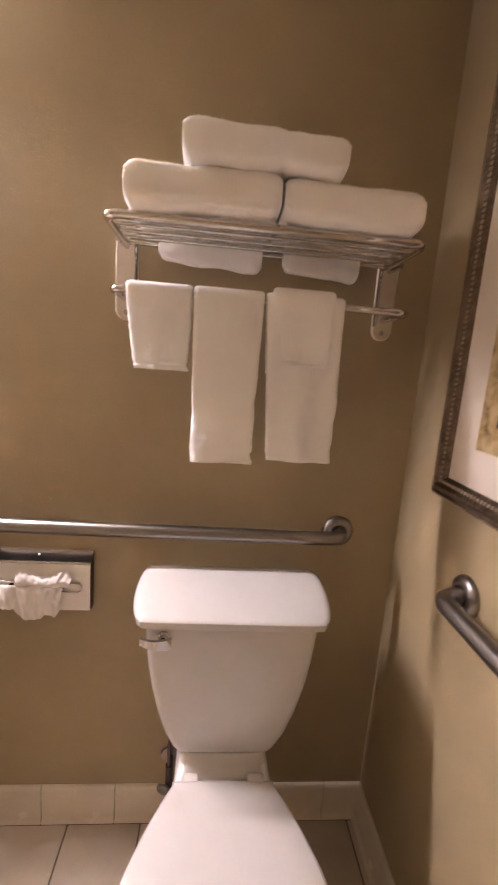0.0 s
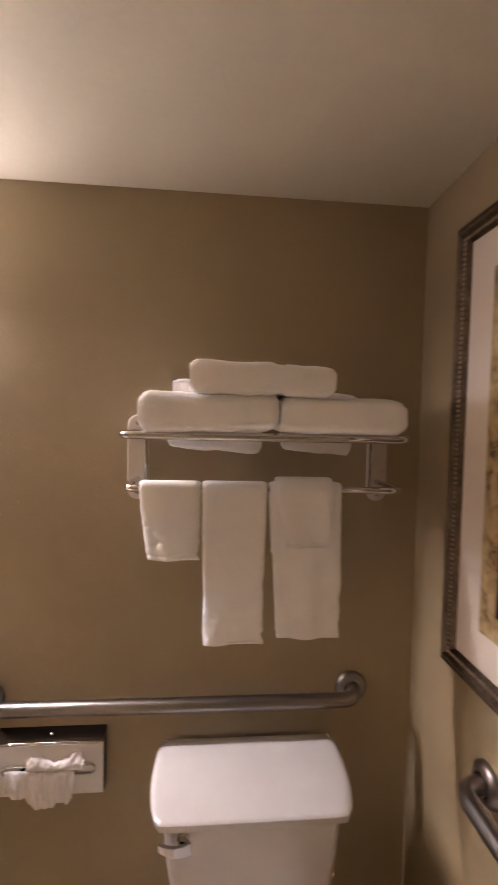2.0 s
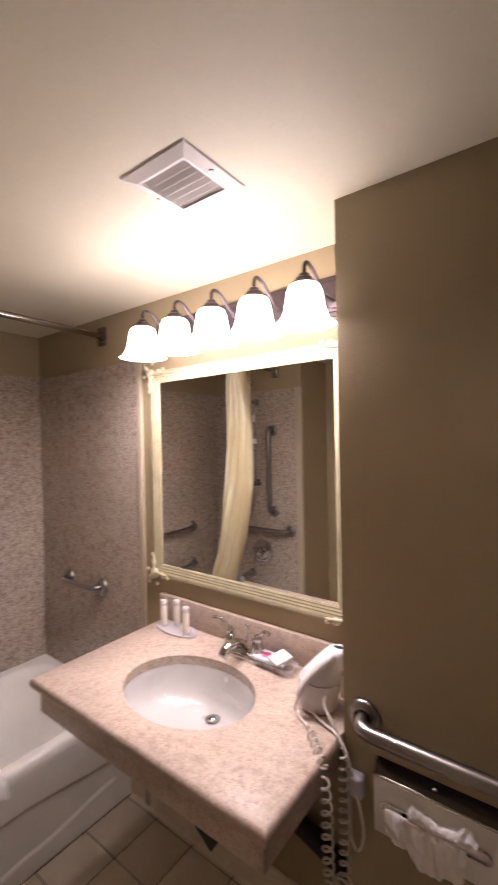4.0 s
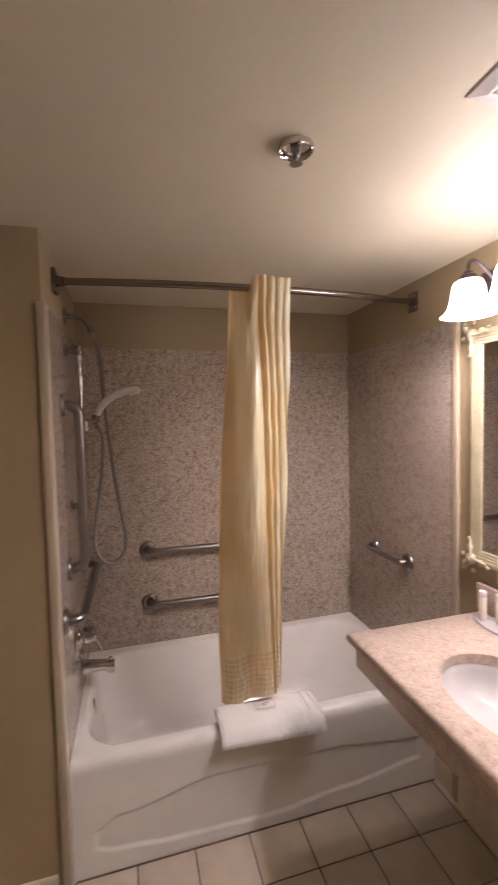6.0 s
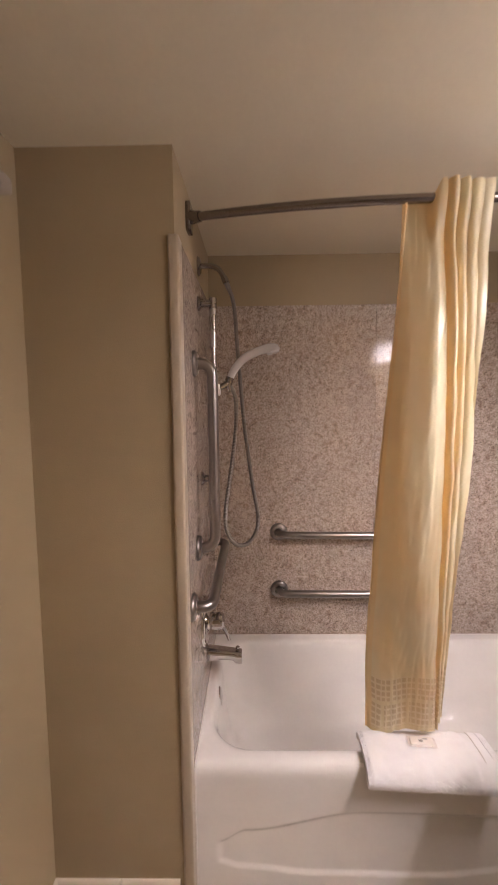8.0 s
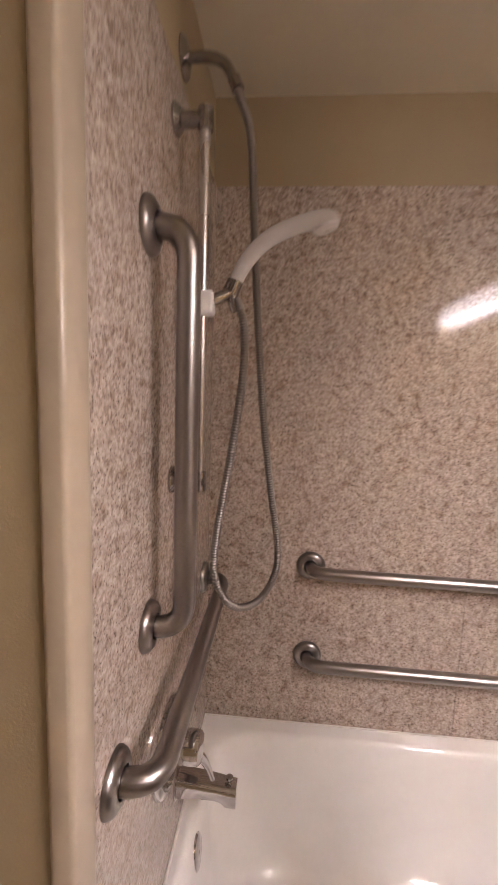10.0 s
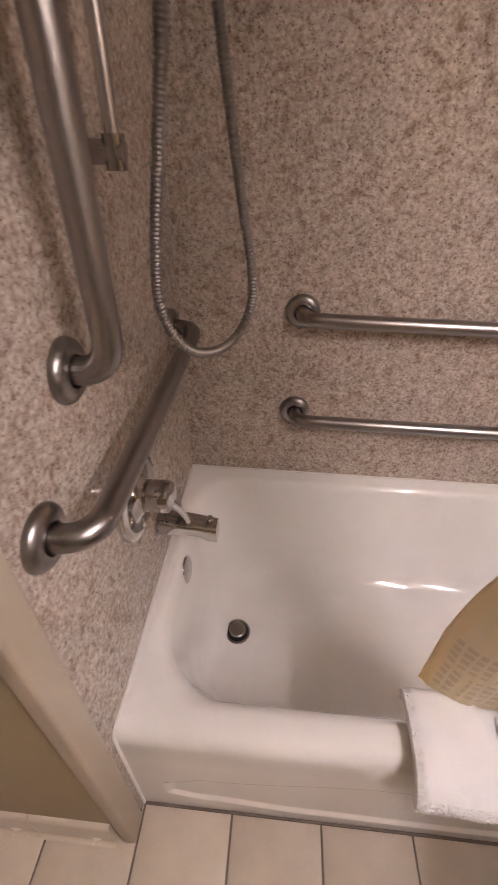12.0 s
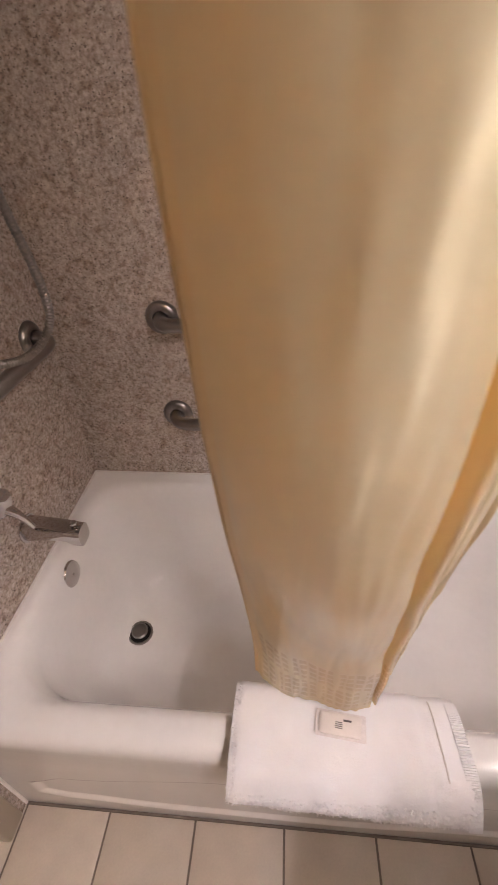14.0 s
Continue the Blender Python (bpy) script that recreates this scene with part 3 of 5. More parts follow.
STEEL_BAR = "brushed steel grab bar"
grab_bar((0.379, Y_TOILET, 0.948), (1.327, Y_TOILET, 0.946), (0, -1, 0), stand=0.058, label=STEEL_BAR + " behind the toilet tank")
grab_bar((X_EAST, 0.910, 0.955), (X_EAST, -0.157, 0.955), (-1, 0, 0), label=STEEL_BAR + " beside the toilet")
grab_bar((X_WEST, 0.267, 0.949), (X_WEST, 0.880, 0.944), (1, 0, 0), label="upper " + STEEL_BAR + " above the tub", r=0.0178, stand=0.058)
grab_bar((X_WEST, 0.269, 0.664), (X_WEST, 0.890, 0.660), (1, 0, 0), label="lower " + STEEL_BAR + " just above the tub", r=0.0178, stand=0.058)
grab_bar((-1.031, Y_TUB, 1.697), (-1.031, Y_TUB, 1.072), (0, 1, 0), label="upright " + STEEL_BAR + " on the shower wall")
grab_bar((-0.887, Y_TUB, 0.932), (-1.521, Y_TUB, 0.932), (0, 1, 0), label="level " + STEEL_BAR + " above the tub valve")
grab_bar((-1.046, Y_NORTH - 0.008, 0.927), (-1.341, Y_NORTH - 0.008, 0.924), (0, -1, 0), label="short " + STEEL_BAR + " at the tub's far end", r=0.014, stand=0.05)


# ---- shower fittings ----
def shower_arm():
    arm = thing("shower_pipe", (-1.26, Y_TUB, 2.08), "chrome shower pipe on a round wall flange", "shower pipe")
    part("flange", lathe([(0.036, 0.0), (0.036, 0.003), (0.030, 0.009), (0.016, 0.013), (0.012, 0.014)], (-1.258, Y_TUB - 0.008, 2.078), (0, 1, 0), 32), M_FITTING, arm)
    part("pipe", tube(smooth_path([(-1.258, Y_TUB - 0.004, 2.078), (-1.256, -0.002, 2.078), (-1.250, 0.030, 2.062), (-1.243, 0.052, 2.026)], 8), 0.0098, 14), M_FITTING, arm)
    part("hose_nut", tube([(-1.244, 0.049, 2.032), (-1.240, 0.058, 2.010)], 0.0125, 10), M_FITTING, arm)


def ribbed_hose():
    hose = thing("shower_hose", (-1.2, 0.10, 1.02), "flexible ribbed metal shower hose hanging in a loop", "hose")
    pts = [(-1.240, 0.058, 2.010), (-1.246, 0.084, 1.93), (-1.262, 0.096, 1.75), (-1.276, 0.109, 1.58), (-1.288, 0.124, 1.413), (-1.295, 0.148, 1.235), (-1.294, 0.167, 1.115), (-1.285, 0.159, 1.050),
           (-1.240, 0.125, 1.016), (-1.185, 0.082, 1.034), (-1.169, 0.050, 1.090), (-1.169, 0.047, 1.17), (-1.170, 0.075, 1.361), (-1.178, 0.090, 1.50), (-1.187, 0.087, 1.585), (-1.190, 0.070, 1.628)]
    path = evenly(smooth_path(pts, 40), 0.00135)
    part("hose", tube(path, lambda u: 0.0075 + 0.0006 * math.cos(math.pi / 2 * round(u * (len(path) - 1))), 10), M_HOSE, hose)
    for a, b in ((0, 16), (-17, -1)):
        part("ferrule", tube([path[a], path[b]], 0.0092, 12), M_STEEL, hose, "plain metal ferrule")


def slide_bar():
    rail = thing("shower_slide_bar", (-1.173, Y_TUB, 1.29), "slim chrome slide bar holding a hand shower", "slide bar")
    part("rail", tube([(-1.173, 0.012, 1.935), (-1.173, 0.012, 1.270)], 0.0095, 16), M_SATIN, rail)
    for z in (1.922, 1.288):
        bracket = part("bracket", lathe([(0.026, 0.0), (0.026, 0.004), (0.021, 0.010), (0.014, 0.014), (0.013, 0.042), (0.0125, 0.066)], (-1.173, Y_TUB, z), (0, 1, 0), 24), M_FITTING, rail)
        part("end_cap", lathe([(0.0135, -0.018), (0.0135, 0.018), (0.001, 0.0185)], (-1.173, 0.012, z), (0, 0, 1), 18), M_FITTING, bracket)
    slider = part("slider", box(-1.190, -1.152, 0.000, 0.034, 1.594, 1.636, 0.006, 3), M_BRIGHT, rail, "white plastic slider")
    part("holder", tube([(-1.176, 0.030, 1.622), (-1.183, 0.050, 1.632), (-1.190, 0.066, 1.645)], 0.011, 14), M_FITTING, slider)


def hand_shower():
    h = thing("hand_shower", (-1.190, 0.07, 1.63), "cream plastic hand shower in its holder", "hand shower")
    path = smooth_path([(-1.190, 0.066, 1.650), (-1.189, 0.086, 1.690), (-1.187, 0.122, 1.728), (-1.185, 0.170, 1.752), (-1.184, 0.215, 1.762), (-1.183, 0.250, 1.757)], 8)
    part("handle", tube(path, lambda u: 0.0125 + 0.003 * math.sin(u * 3) + 0.005 * soft(u, 0.62, 0.90) - 0.010 * soft(u, 0.93, 1.0), 18, flat=0.8), M_SEAT, h, "cream plastic handle")
    part("spray_face", lathe([(0.023, 0.0), (0.023, 0.005), (0.019, 0.008), (0.001, 0.008)], (-1.184, 0.226, 1.752), (0, 0.30, -0.95), 28), M_PLASTIC, h)
    part("collar", tube([(-1.190, 0.060, 1.636), (-1.190, 0.069, 1.660)], 0.0150, 14), M_FITTING, h, "chrome collar")
    part("hose_cone", tube([(-1.190, 0.058, 1.650), (-1.190, 0.071, 1.605)], lambda u: 0.0125 - 0.004 * u, 14), M_FITTING, h, "chrome cone")


def valve():
    v = thing("shower_valve", (-1.158, Y_TUB, 0.735), "round chrome shower valve with a lever handle", "tap")
    c = (-1.145, Y_TUB, 0.751)
    part("plate", lathe([(0.090, 0.0), (0.091, 0.004), (0.088, 0.012), (0.080, 0.0165), (0.070, 0.0160), (0.056, 0.0150), (0.042, 0.0185), (0.033, 0.026)], c, (0, 1, 0), 44), M_CHROME, v)
    knob = part("knob", lathe([(0.025, 0.018), (0.031, 0.024), (0.0325, 0.060), (0.030, 0.072), (0.024, 0.077), (0.001, 0.080)], c, (0, 1, 0), 32), M_CHROME, v)
    part("lever", tube(smooth_path([(c[0], Y_TUB + 0.062, c[2] - 0.006), (c[0] - 0.014, Y_TUB + 0.080, c[2] - 0.044), (c[0] - 0.022, Y_TUB + 0.094, c[2] - 0.088)], 6), lambda u: 0.019 - 0.011 * u, 14, flat=0.6), M_CHROME, knob)


def tub_spout():
    s = thing("tub_spout", (-1.250, Y_TUB, 0.55), "chrome tub spout with a diverter knob", "spout")
    rings = []
    for k in range(13):
        u = k / 12
        y = Y_TUB + 0.001 + 0.138 * u
        top, bot = 0.588 - 0.018 * u, 0.534 - 0.010 * u + 0.010 * soft(u, 0, 0.5) - 0.014 * soft(u, 0.72, 0.82)
        w = 0.0285 - 0.004 * u
        ring = []
        for i in range(24):
            a = 2 * math.pi * i / 24
            ca, sa = math.cos(a), math.sin(a)
            ring.append((-1.250 + w * math.copysign(abs(ca) ** 0.6, ca), y, (top + bot) / 2 + (top - bot) / 2 * math.copysign(abs(sa) ** 0.6, sa)))
        rings.append(ring)
    part("body", loft(rings), M_CHROME, s)
    part("diverter_knob", lathe([(0.004, -0.004), (0.004, 0.008), (0.008, 0.010), (0.008, 0.016), (0.003, 0.018)], (-1.250, Y_TUB + 0.122, 0.570), (0, 0, 1), 16), M_CHROME, s)
    part("wall_ring", lathe([(0.036, 0.0), (0.036, 0.003), (0.030, 0.005)], (-1.250, Y_TUB, 0.560), (0, 1, 0), 28), M_CHROME, s)


shower_arm()
ribbed_hose()
slide_bar()
hand_shower()
valve()
tub_spout()


# ---- shower rod and curtain ----
def rod_point(y):
    """The bowed rod's axis: it swings out and a little down between the walls."""
    bow = 1 - ((y - 0.712) / 0.762) ** 2
    return Vector((-0.998 + 0.205 * bow, y, 2.142 - 0.046 * bow))


def curtain_rod():
    rod = thing("curtain_rod", (-1.0, 0.7, 2.14), "bowed satin steel shower curtain rod between two walls", "curtain rod")
    z = 2.142
    part("bar", tube([rod_point(Y_TUB - 0.008 + (Y_NORTH - Y_TUB + 0.008) * k / 40) for k in range(41)], 0.0128, 18), M_ROD, rod)
    for y, n in ((Y_TUB - 0.0075, 1), (Y_NORTH - 0.0005, -1)):
        f = part("flange", box(-1.026, -0.974, min(y, y + 0.016 * n), max(y, y + 0.016 * n), z - 0.044, z + 0.044, 0.005, 3), M_ROD, rod, "square chrome end flange")
        a, b = rod_point(y + 0.010 * n), rod_point(y + 0.046 * n)
        part("collar", tube([a, b], lambda u: 0.021 - 0.005 * u, 22), M_ROD, f)


def shower_curtain():
    c = thing("shower_curtain", (-0.98, 0.7, 0.46), "cream yellow satin shower curtain gathered into folds on its rod", "curtain")
    nu, nv = 190, 90
    left = [(0.44, (-1.000, 0.530)), (0.55, (-0.996, 0.530)), (0.65, (-0.988, 0.525)), (0.80, (-0.958, 0.519)), (1.00, (-0.902, 0.515)), (1.20, (-0.862, 0.513)), (1.40, (-0.828, 0.516)), (1.80, (-0.800, 0.543)), (2.12, (-0.795, 0.562))]
    right = [(0.44, (-0.995, 0.790)), (0.55, (-0.985, 0.790)), (0.80, (-0.945, 0.788)), (1.00, (-0.892, 0.775)), (1.20, (-0.855, 0.772)), (1.40, (-0.825, 0.774)), (1.80, (-0.800, 0.780)), (2.12, (-0.795, 0.782))]

    def edge(table, z):
        xs = glide([(a, p[0]) for a, p in table], z)
        ys = glide([(a, p[1]) for a, p in table], z)
        return xs, ys

    bm = bmesh.new()
    uv = bm.loops.layers.uv.new("UVMap")
    flat = {}
    rows = []
    for j in range(nv + 1):
        v = j / nv
        row = []
        for i in range(nu + 1):
            u = i / nu
            # one broad panel, then a run of tight folds
            turn = 0.42 + 0.38 * (1 - v) ** 1.2
            swell = 0.014 + 0.058 * (1 - v) ** 0.8 + 0.042 * 4 * v * (1 - v)
            if u < 0.34:
                k = u / 0.34
                s, depth, ph = turn * k, swell * math.sin(0.68 * math.pi * k) + 0.0030 * math.sin(2 * math.pi * (1.3 * k + 0.25 * v)) * math.sin(math.pi * k), 0.0
            else:
                w = (u - 0.34) / 0.66
                s = turn + (1 - turn) * w
                ph = w * (2.6 + 1.4 * soft(v, 0.3, 0.9)) * 2 * math.pi
                fold = 0.030 * (0.45 + 0.55 * (1 - turn) / 0.58)
                depth = 0.844 * swell * (1 - w) ** 1.4 - fold * math.sin(ph) * (0.55 + 0.45 * math.sin(3.1 * w + 1.0 + 0.5 * v))
            z_top = 2.092 + 0.042 * soft(s, 0.28, 0.40)
            z_bot = 0.448 + 0.040 * soft(s, 0.05, 0.5) - 0.006 * math.sin(9 * s)
            z = z_bot + (z_top - z_bot) * v
            lx, ly = edge(left, z)
            rx, ry = edge(right, z)
            gather = 1.0 - 0.55 * soft(v, 0.75, 1.0)
            x = lx + (rx - lx) * s + depth * gather
            if s < 0.36:
                x -= 0.022 * soft(v, 0.90, 0.99) * (1 - soft(s, 0.28, 0.36))
            x += 0.022 * soft(v, 0.90, 0.99) * soft(s, 0.28, 0.40)
            y = ly + (ry - ly) * s + 0.006 * math.cos(ph) * gather * (1 if u >= 0.34 else 0) * (1 - turn) / 0.58
            d = noise.noise(Vector((s * 6, v * 9, 1.7)))
            d2 = noise.noise(Vector((s * 17, v * 16, 5.0)))
            crumple = noise.noise(Vector((s * 26, v * 30, 9.0))) * (0.35 + 1.6 * (1 - v) ** 3)
            x += 0.0035 * d + 0.0022 * d2 + 0.0016 * crumple
            y += 0.003 * d2
            vert = bm.verts.new((x, y, z))
            flat[vert] = (u * 1.1, (z - z_bot))
            row.append(vert)
        rows.append(row)
    for a, b in zip(rows, rows[1:]):
        for i in range(nu):
            f = bm.faces.new((a[i], a[i + 1], b[i + 1], b[i]))
            for lp in f.loops:
                lp[uv].uv = flat[lp.vert]
    cloth = part("cloth", bm, M_CURTAIN, c)
    hem = [(*edge(left, z), z) for z in [0.455 + 1.63 * k / 40 for k in range(41)]]
    part("side_hem", tube([(x + 0.001, y + 0.003, z) for x, y, z in hem], 0.0035, 8, flat=0.6), M_CURTAIN, c)
    return cloth


curtain_rod()
shower_curtain()


# ---- towels ----
def pile(base, count, length, seed, keep=None):
    """Short loops of terry standing up from a towel's surface."""
    rng = random.Random(seed)
    me = base.data
    faces = [p for p in me.polygons if keep is None or keep(p.center)]
    weights = [p.area for p in faces]
    verts, quads = [], []
    for p in rng.choices(faces, weights, k=count):
        a, b, c = (me.vertices[i].co for i in p.vertices[:3])
        u, v = rng.random(), rng.random()
        if u + v > 1:
            u, v = 1 - u, 1 - v
        if len(p.vertices) == 4 and rng.random() < 0.5:
            a = me.vertices[p.vertices[3]].co
            a, b, c = a, me.vertices[p.vertices[0]].co, c
        o = a + (b - a) * u + (c - a) * v
        lean = Vector((rng.uniform(-1, 1), rng.uniform(-1, 1), rng.uniform(-1, 1))) * 0.75
        tip = o + (p.normal + lean).normalized() * length * rng.uniform(0.6, 1.15)
        side = (tip - o).cross(Vector((rng.uniform(-1, 1), rng.uniform(-1, 1), rng.uniform(-1, 1)))).normalized() * 0.0007
        k = len(verts)
        verts += [o - side - p.normal * 0.001, o + side - p.normal * 0.001, tip + side * 0.7, tip - side * 0.7]
        quads.append((k, k + 1, k + 2, k + 3))
    fuzz = bpy.data.meshes.new("terry_nap")
    fuzz.from_pydata(verts, [], quads)
    fuzz.materials.append(M_NAP)
    ob = new("terry_nap", fuzz)
    ob.parent = base
    return tagged(ob, kind="stuff")


def terry_block(x0, x1, y0, y1, z0, z1, seed, sag=0.0, lean=0.0, crease=0.0):
    """A folded towel with rounded front and soft, uneven faces."""
    n, m = 34, 40
    rings = []
    for i in range(n + 1):
        u = i / n
        end = min(u, 1 - u) * n / 3.0
        shrink = 0.72 + 0.28 * math.sqrt(max(0.0, 1 - (1 - min(1.0, end)) ** 2))
        x = x0 + (x1 - x0) * u
        cy, cz = (y0 + y1) / 2, (z0 + z1) / 2 + lean * (u - 0.5) - sag * math.sin(math.pi * u)
        hy, hz = (y1 - y0) / 2 * (0.94 + 0.06 * shrink), (z1 - z0) / 2 * shrink * (1 - crease * math.exp(-((u - 0.62) / 0.045) ** 2) - 0.35 * crease * soft(u, 0.55, 0.70))
        ring = []
        for k in range(m):
            a = 2 * math.pi * k / m
            ca, sa = math.cos(a), math.sin(a)
            p = Vector((x, cy + hy * math.copysign(abs(ca) ** 0.42, ca), cz + hz * math.copysign(abs(sa) ** 0.5, sa)))
            d = noise.noise(p * 14 + Vector((seed, 0, 0))) * 0.0060 + noise.noise(p * 40 + Vector((0, seed, 0))) * 0.0016
            out = Vector((0, ca, sa))
            ring.append(p + out * d)
        rings.append(ring)
    return loft(rings)


def towel_stack():
    z = 1.6365
    spec = [("bath_towel", 0.792, 1.071, 0.985, 1.205, z, z + 0.083, 1.0, 0.004), ("bath_towel", 1.076, 1.338, 0.985, 1.205, z, z + 0.078, 2.3, -0.004),
            ("bath_towel", 0.893, 1.180, 0.962, 1.150, z + 0.074, z + 0.142, 3.7, -0.006)]
    for i, (name, x0, x1, y0, y1, z0, z1, seed, lean) in enumerate(spec):
        t = thing(name, ((x0 + x1) / 2, 1.1, z0), "thick white terry bath towel folded on a chrome shelf" if i < 2 else "thick white terry bath towel folded on top of two others", "towel", "folded bath towels")
        pile(part("folded_towel", terry_block(x0, x1, y0, y1, z0, z1, seed, lean=lean, crease=0.16 if i == 2 else 0.0), M_TOWEL, t), 2600, 0.0020, i)
        if i < 2:
            # loose end that hangs down behind the shelf
            part("hanging_end", terry_block(x0 + 0.035, x1 - (0.01 if i == 0 else 0.05), 1.196, 1.226, z - 0.050, z + 0.060, seed + 7, lean=-0.014), M_TOWEL, t)
        else:
            part("tucked_end", terry_block(x0 - 0.050, x1 + 0.11, 1.150, 1.230, z + 0.064, z + 0.112, seed + 5, lean=-0.030), M_TOWEL, t)


def draped_towel(name, label, xl_top, xr_top, xl_bot, xr_bot, front_z, back_z, y_bar, z_bar, r, thick, seed, bands=()):
    """A towel hung over a bar: front and back sheets joined round the bar."""
    t = thing(name, ((xl_top + xr_top) / 2, y_bar, front_z), label, "towel", "towels on the bar")
    prof = []
    nz = 44
    for k in range(nz + 1):
        prof.append((y_bar - r, front_z + (z_bar - front_z) * k / nz, "f"))
    for k in range(1, 12):
        a = math.pi * k / 12
        prof.append((y_bar - r * math.cos(a), z_bar + r * math.sin(a), "t"))
    for k in range(13):
        prof.append((y_bar + r, z_bar + (back_z - z_bar) * k / 12, "b"))
    n = 30
    rings = []
    for i in range(n + 1):
        u = i / n
        outer, inner = [], []
        for j, (y, z, side) in enumerate(prof):
            f = (z_bar - z) / max(0.01, z_bar - front_z)
            f = max(0.0, min(1.0, f))
            x = (xl_top + (xl_bot - xl_top) * f) * (1 - u) + (xr_top + (xr_bot - xr_top) * f) * u
            p = Vector((x, y, z))
            wob = noise.noise(Vector((x * 16 + seed, z * 5, 0))) * 0.013 * (0.2 + f) + noise.noise(p * 60 + Vector((seed, 0, 0))) * 0.0012
            x += (noise.noise(Vector((seed, z * 22, u * 2))) * 0.0080 + noise.noise(Vector((seed, z * 70, u * 3 + 7))) * 0.0065) * f
            edge = thick / 2 * (1.0 if 1 < i < n - 1 else 0.75 if 0 < i < n else 0.2)
            if side == "f":
                for b0, b1 in bands:
                    edge -= 0.0022 * soft(z, b0 - 0.002, b0 + 0.001) * soft(b1 - z, -0.001, 0.002)
                edge *= 0.6 + 0.4 * soft(z - front_z, 0.0, 0.006)
                outer.append((x, y - edge + wob, z))
                inner.append((x, y + thick / 2 + wob, z))
            elif side == "t":
                q = Vector((0, y - y_bar, z - z_bar)).normalized()
                outer.append((x, y + q.y * edge, z + q.z * edge))
                inner.append((x, y - q.y * thick / 2, z - q.z * thick / 2))
            else:
                outer.append((x, y + edge, z))
                inner.append((x, y - thick / 2, z))
        rings.append(outer + inner[::-1])
    part("cloth", loft(rings), M_TOWEL, t)
    zf = front_z + 0.004
    part("hem", tube([(xl_bot + 0.003 + (xr_bot - xl_bot - 0.006) * k / 10, y_bar - r - thick * 0.30, zf) for k in range(11)], 0.0024, 8), M_TOWEL, t)


def towel_rack():
    k = thing("towel_rack", (1.06, Y_TOILET, 1.457), "chrome hotel towel shelf with a hanging bar below", "towel rack")
    for x in (0.750, 1.377):
        rings = []
        for y, s in ((Y_TOILET - 0.0005, 1.0), (Y_TOILET - 0.006, 1.0), (Y_TOILET - 0.009, 0.90)):
            ring = []
            for i in range(36):
                a = 2 * math.pi * i / 36
                dz = 0.082 if math.sin(a) >= 0 else -0.082
                ring.append((x + 0.026 * s * math.cos(a), y, 1.5655 + dz + 0.026 * s * math.sin(a)))
            rings.append(ring)
        plate = part("wall_plate", loft(rings), M_BACKPLATE, k, "satin oblong wall plate")
        for z in (1.476, 1.652):
            part("screw", lathe([(0.006, 0.0), (0.006, 0.002), (0.003, 0.0035)], (x, Y_TOILET - 0.009, z), (0, -1, 0), 12), M_STEEL, plate)
        inward = 1 if x < 1 else -1
        part("bar_arm", tube(rounded([(x, Y_TOILET - 0.008, 1.508), (x, 1.092, 1.508), (x + 0.05 * inward, 1.092, 1.508)], 0.030, 8), 0.0085, 14), M_CHROME, k)
        part("side_plate", box(x + 0.022 * inward - 0.003, x + 0.022 * inward + 0.003, Y_TOILET - 0.024, Y_TOILET - 0.001, 1.490, 1.636, 0.002, 2), M_CHROME, k)
        part("brace", tube([(x, Y_TOILET - 0.01, 1.622), (x - 0.010 * inward, 1.190, 1.626)], 0.006, 10), M_CHROME, k)
    part("hanging_bar", tube([(0.785, 1.092, 1.508), (1.330, 1.092, 1.508)], 0.0080, 16), M_CHROME, k)
    z = 1.628
    frame_path = rounded([(0.753, 1.225, z), (0.753, 1.024, z), (1.362, 1.024, z), (1.362, 1.225, z)], 0.030, 8)
    part("shelf_frame", tube(frame_path, 0.0092, 16), M_CHROME, k)
    for y in (1.074, 1.122, 1.170, 1.218):
        part("shelf_rod", tube([(0.757, y, z), (1.358, y, z)], 0.0056, 12), M_CHROME, k)


towel_rack()
towel_stack()
draped_towel("hand_towel", "white hand towel with woven stripes hung over a bar", 0.918, 1.062, 0.928, 1.056, 1.160, 1.34, 1.092, 1.508, 0.0150, 0.0080, 4.0, ((1.185, 1.189), (1.200, 1.204), (1.222, 1.226)))
draped_towel("hand_towel", "white hand towel hung over a bar beneath a washcloth", 1.068, 1.232, 1.092, 1.234, 1.172, 1.36, 1.092, 1.508, 0.0150, 0.0080, 9.0, ((1.188, 1.191),))
draped_towel("washcloth", "small white washcloth hung over a bar", 0.782, 0.914, 0.800, 0.911, 1.352, 1.40, 1.092, 1.508, 0.0150, 0.0070, 14.0, ((1.362, 1.365),))
draped_towel("washcloth", "small white washcloth laid over a hand towel", 1.082, 1.210, 1.110, 1.205, 1.378, 1.42, 1.092, 1.510, 0.0245, 0.0070, 21.0, ((1.388, 1.391),))


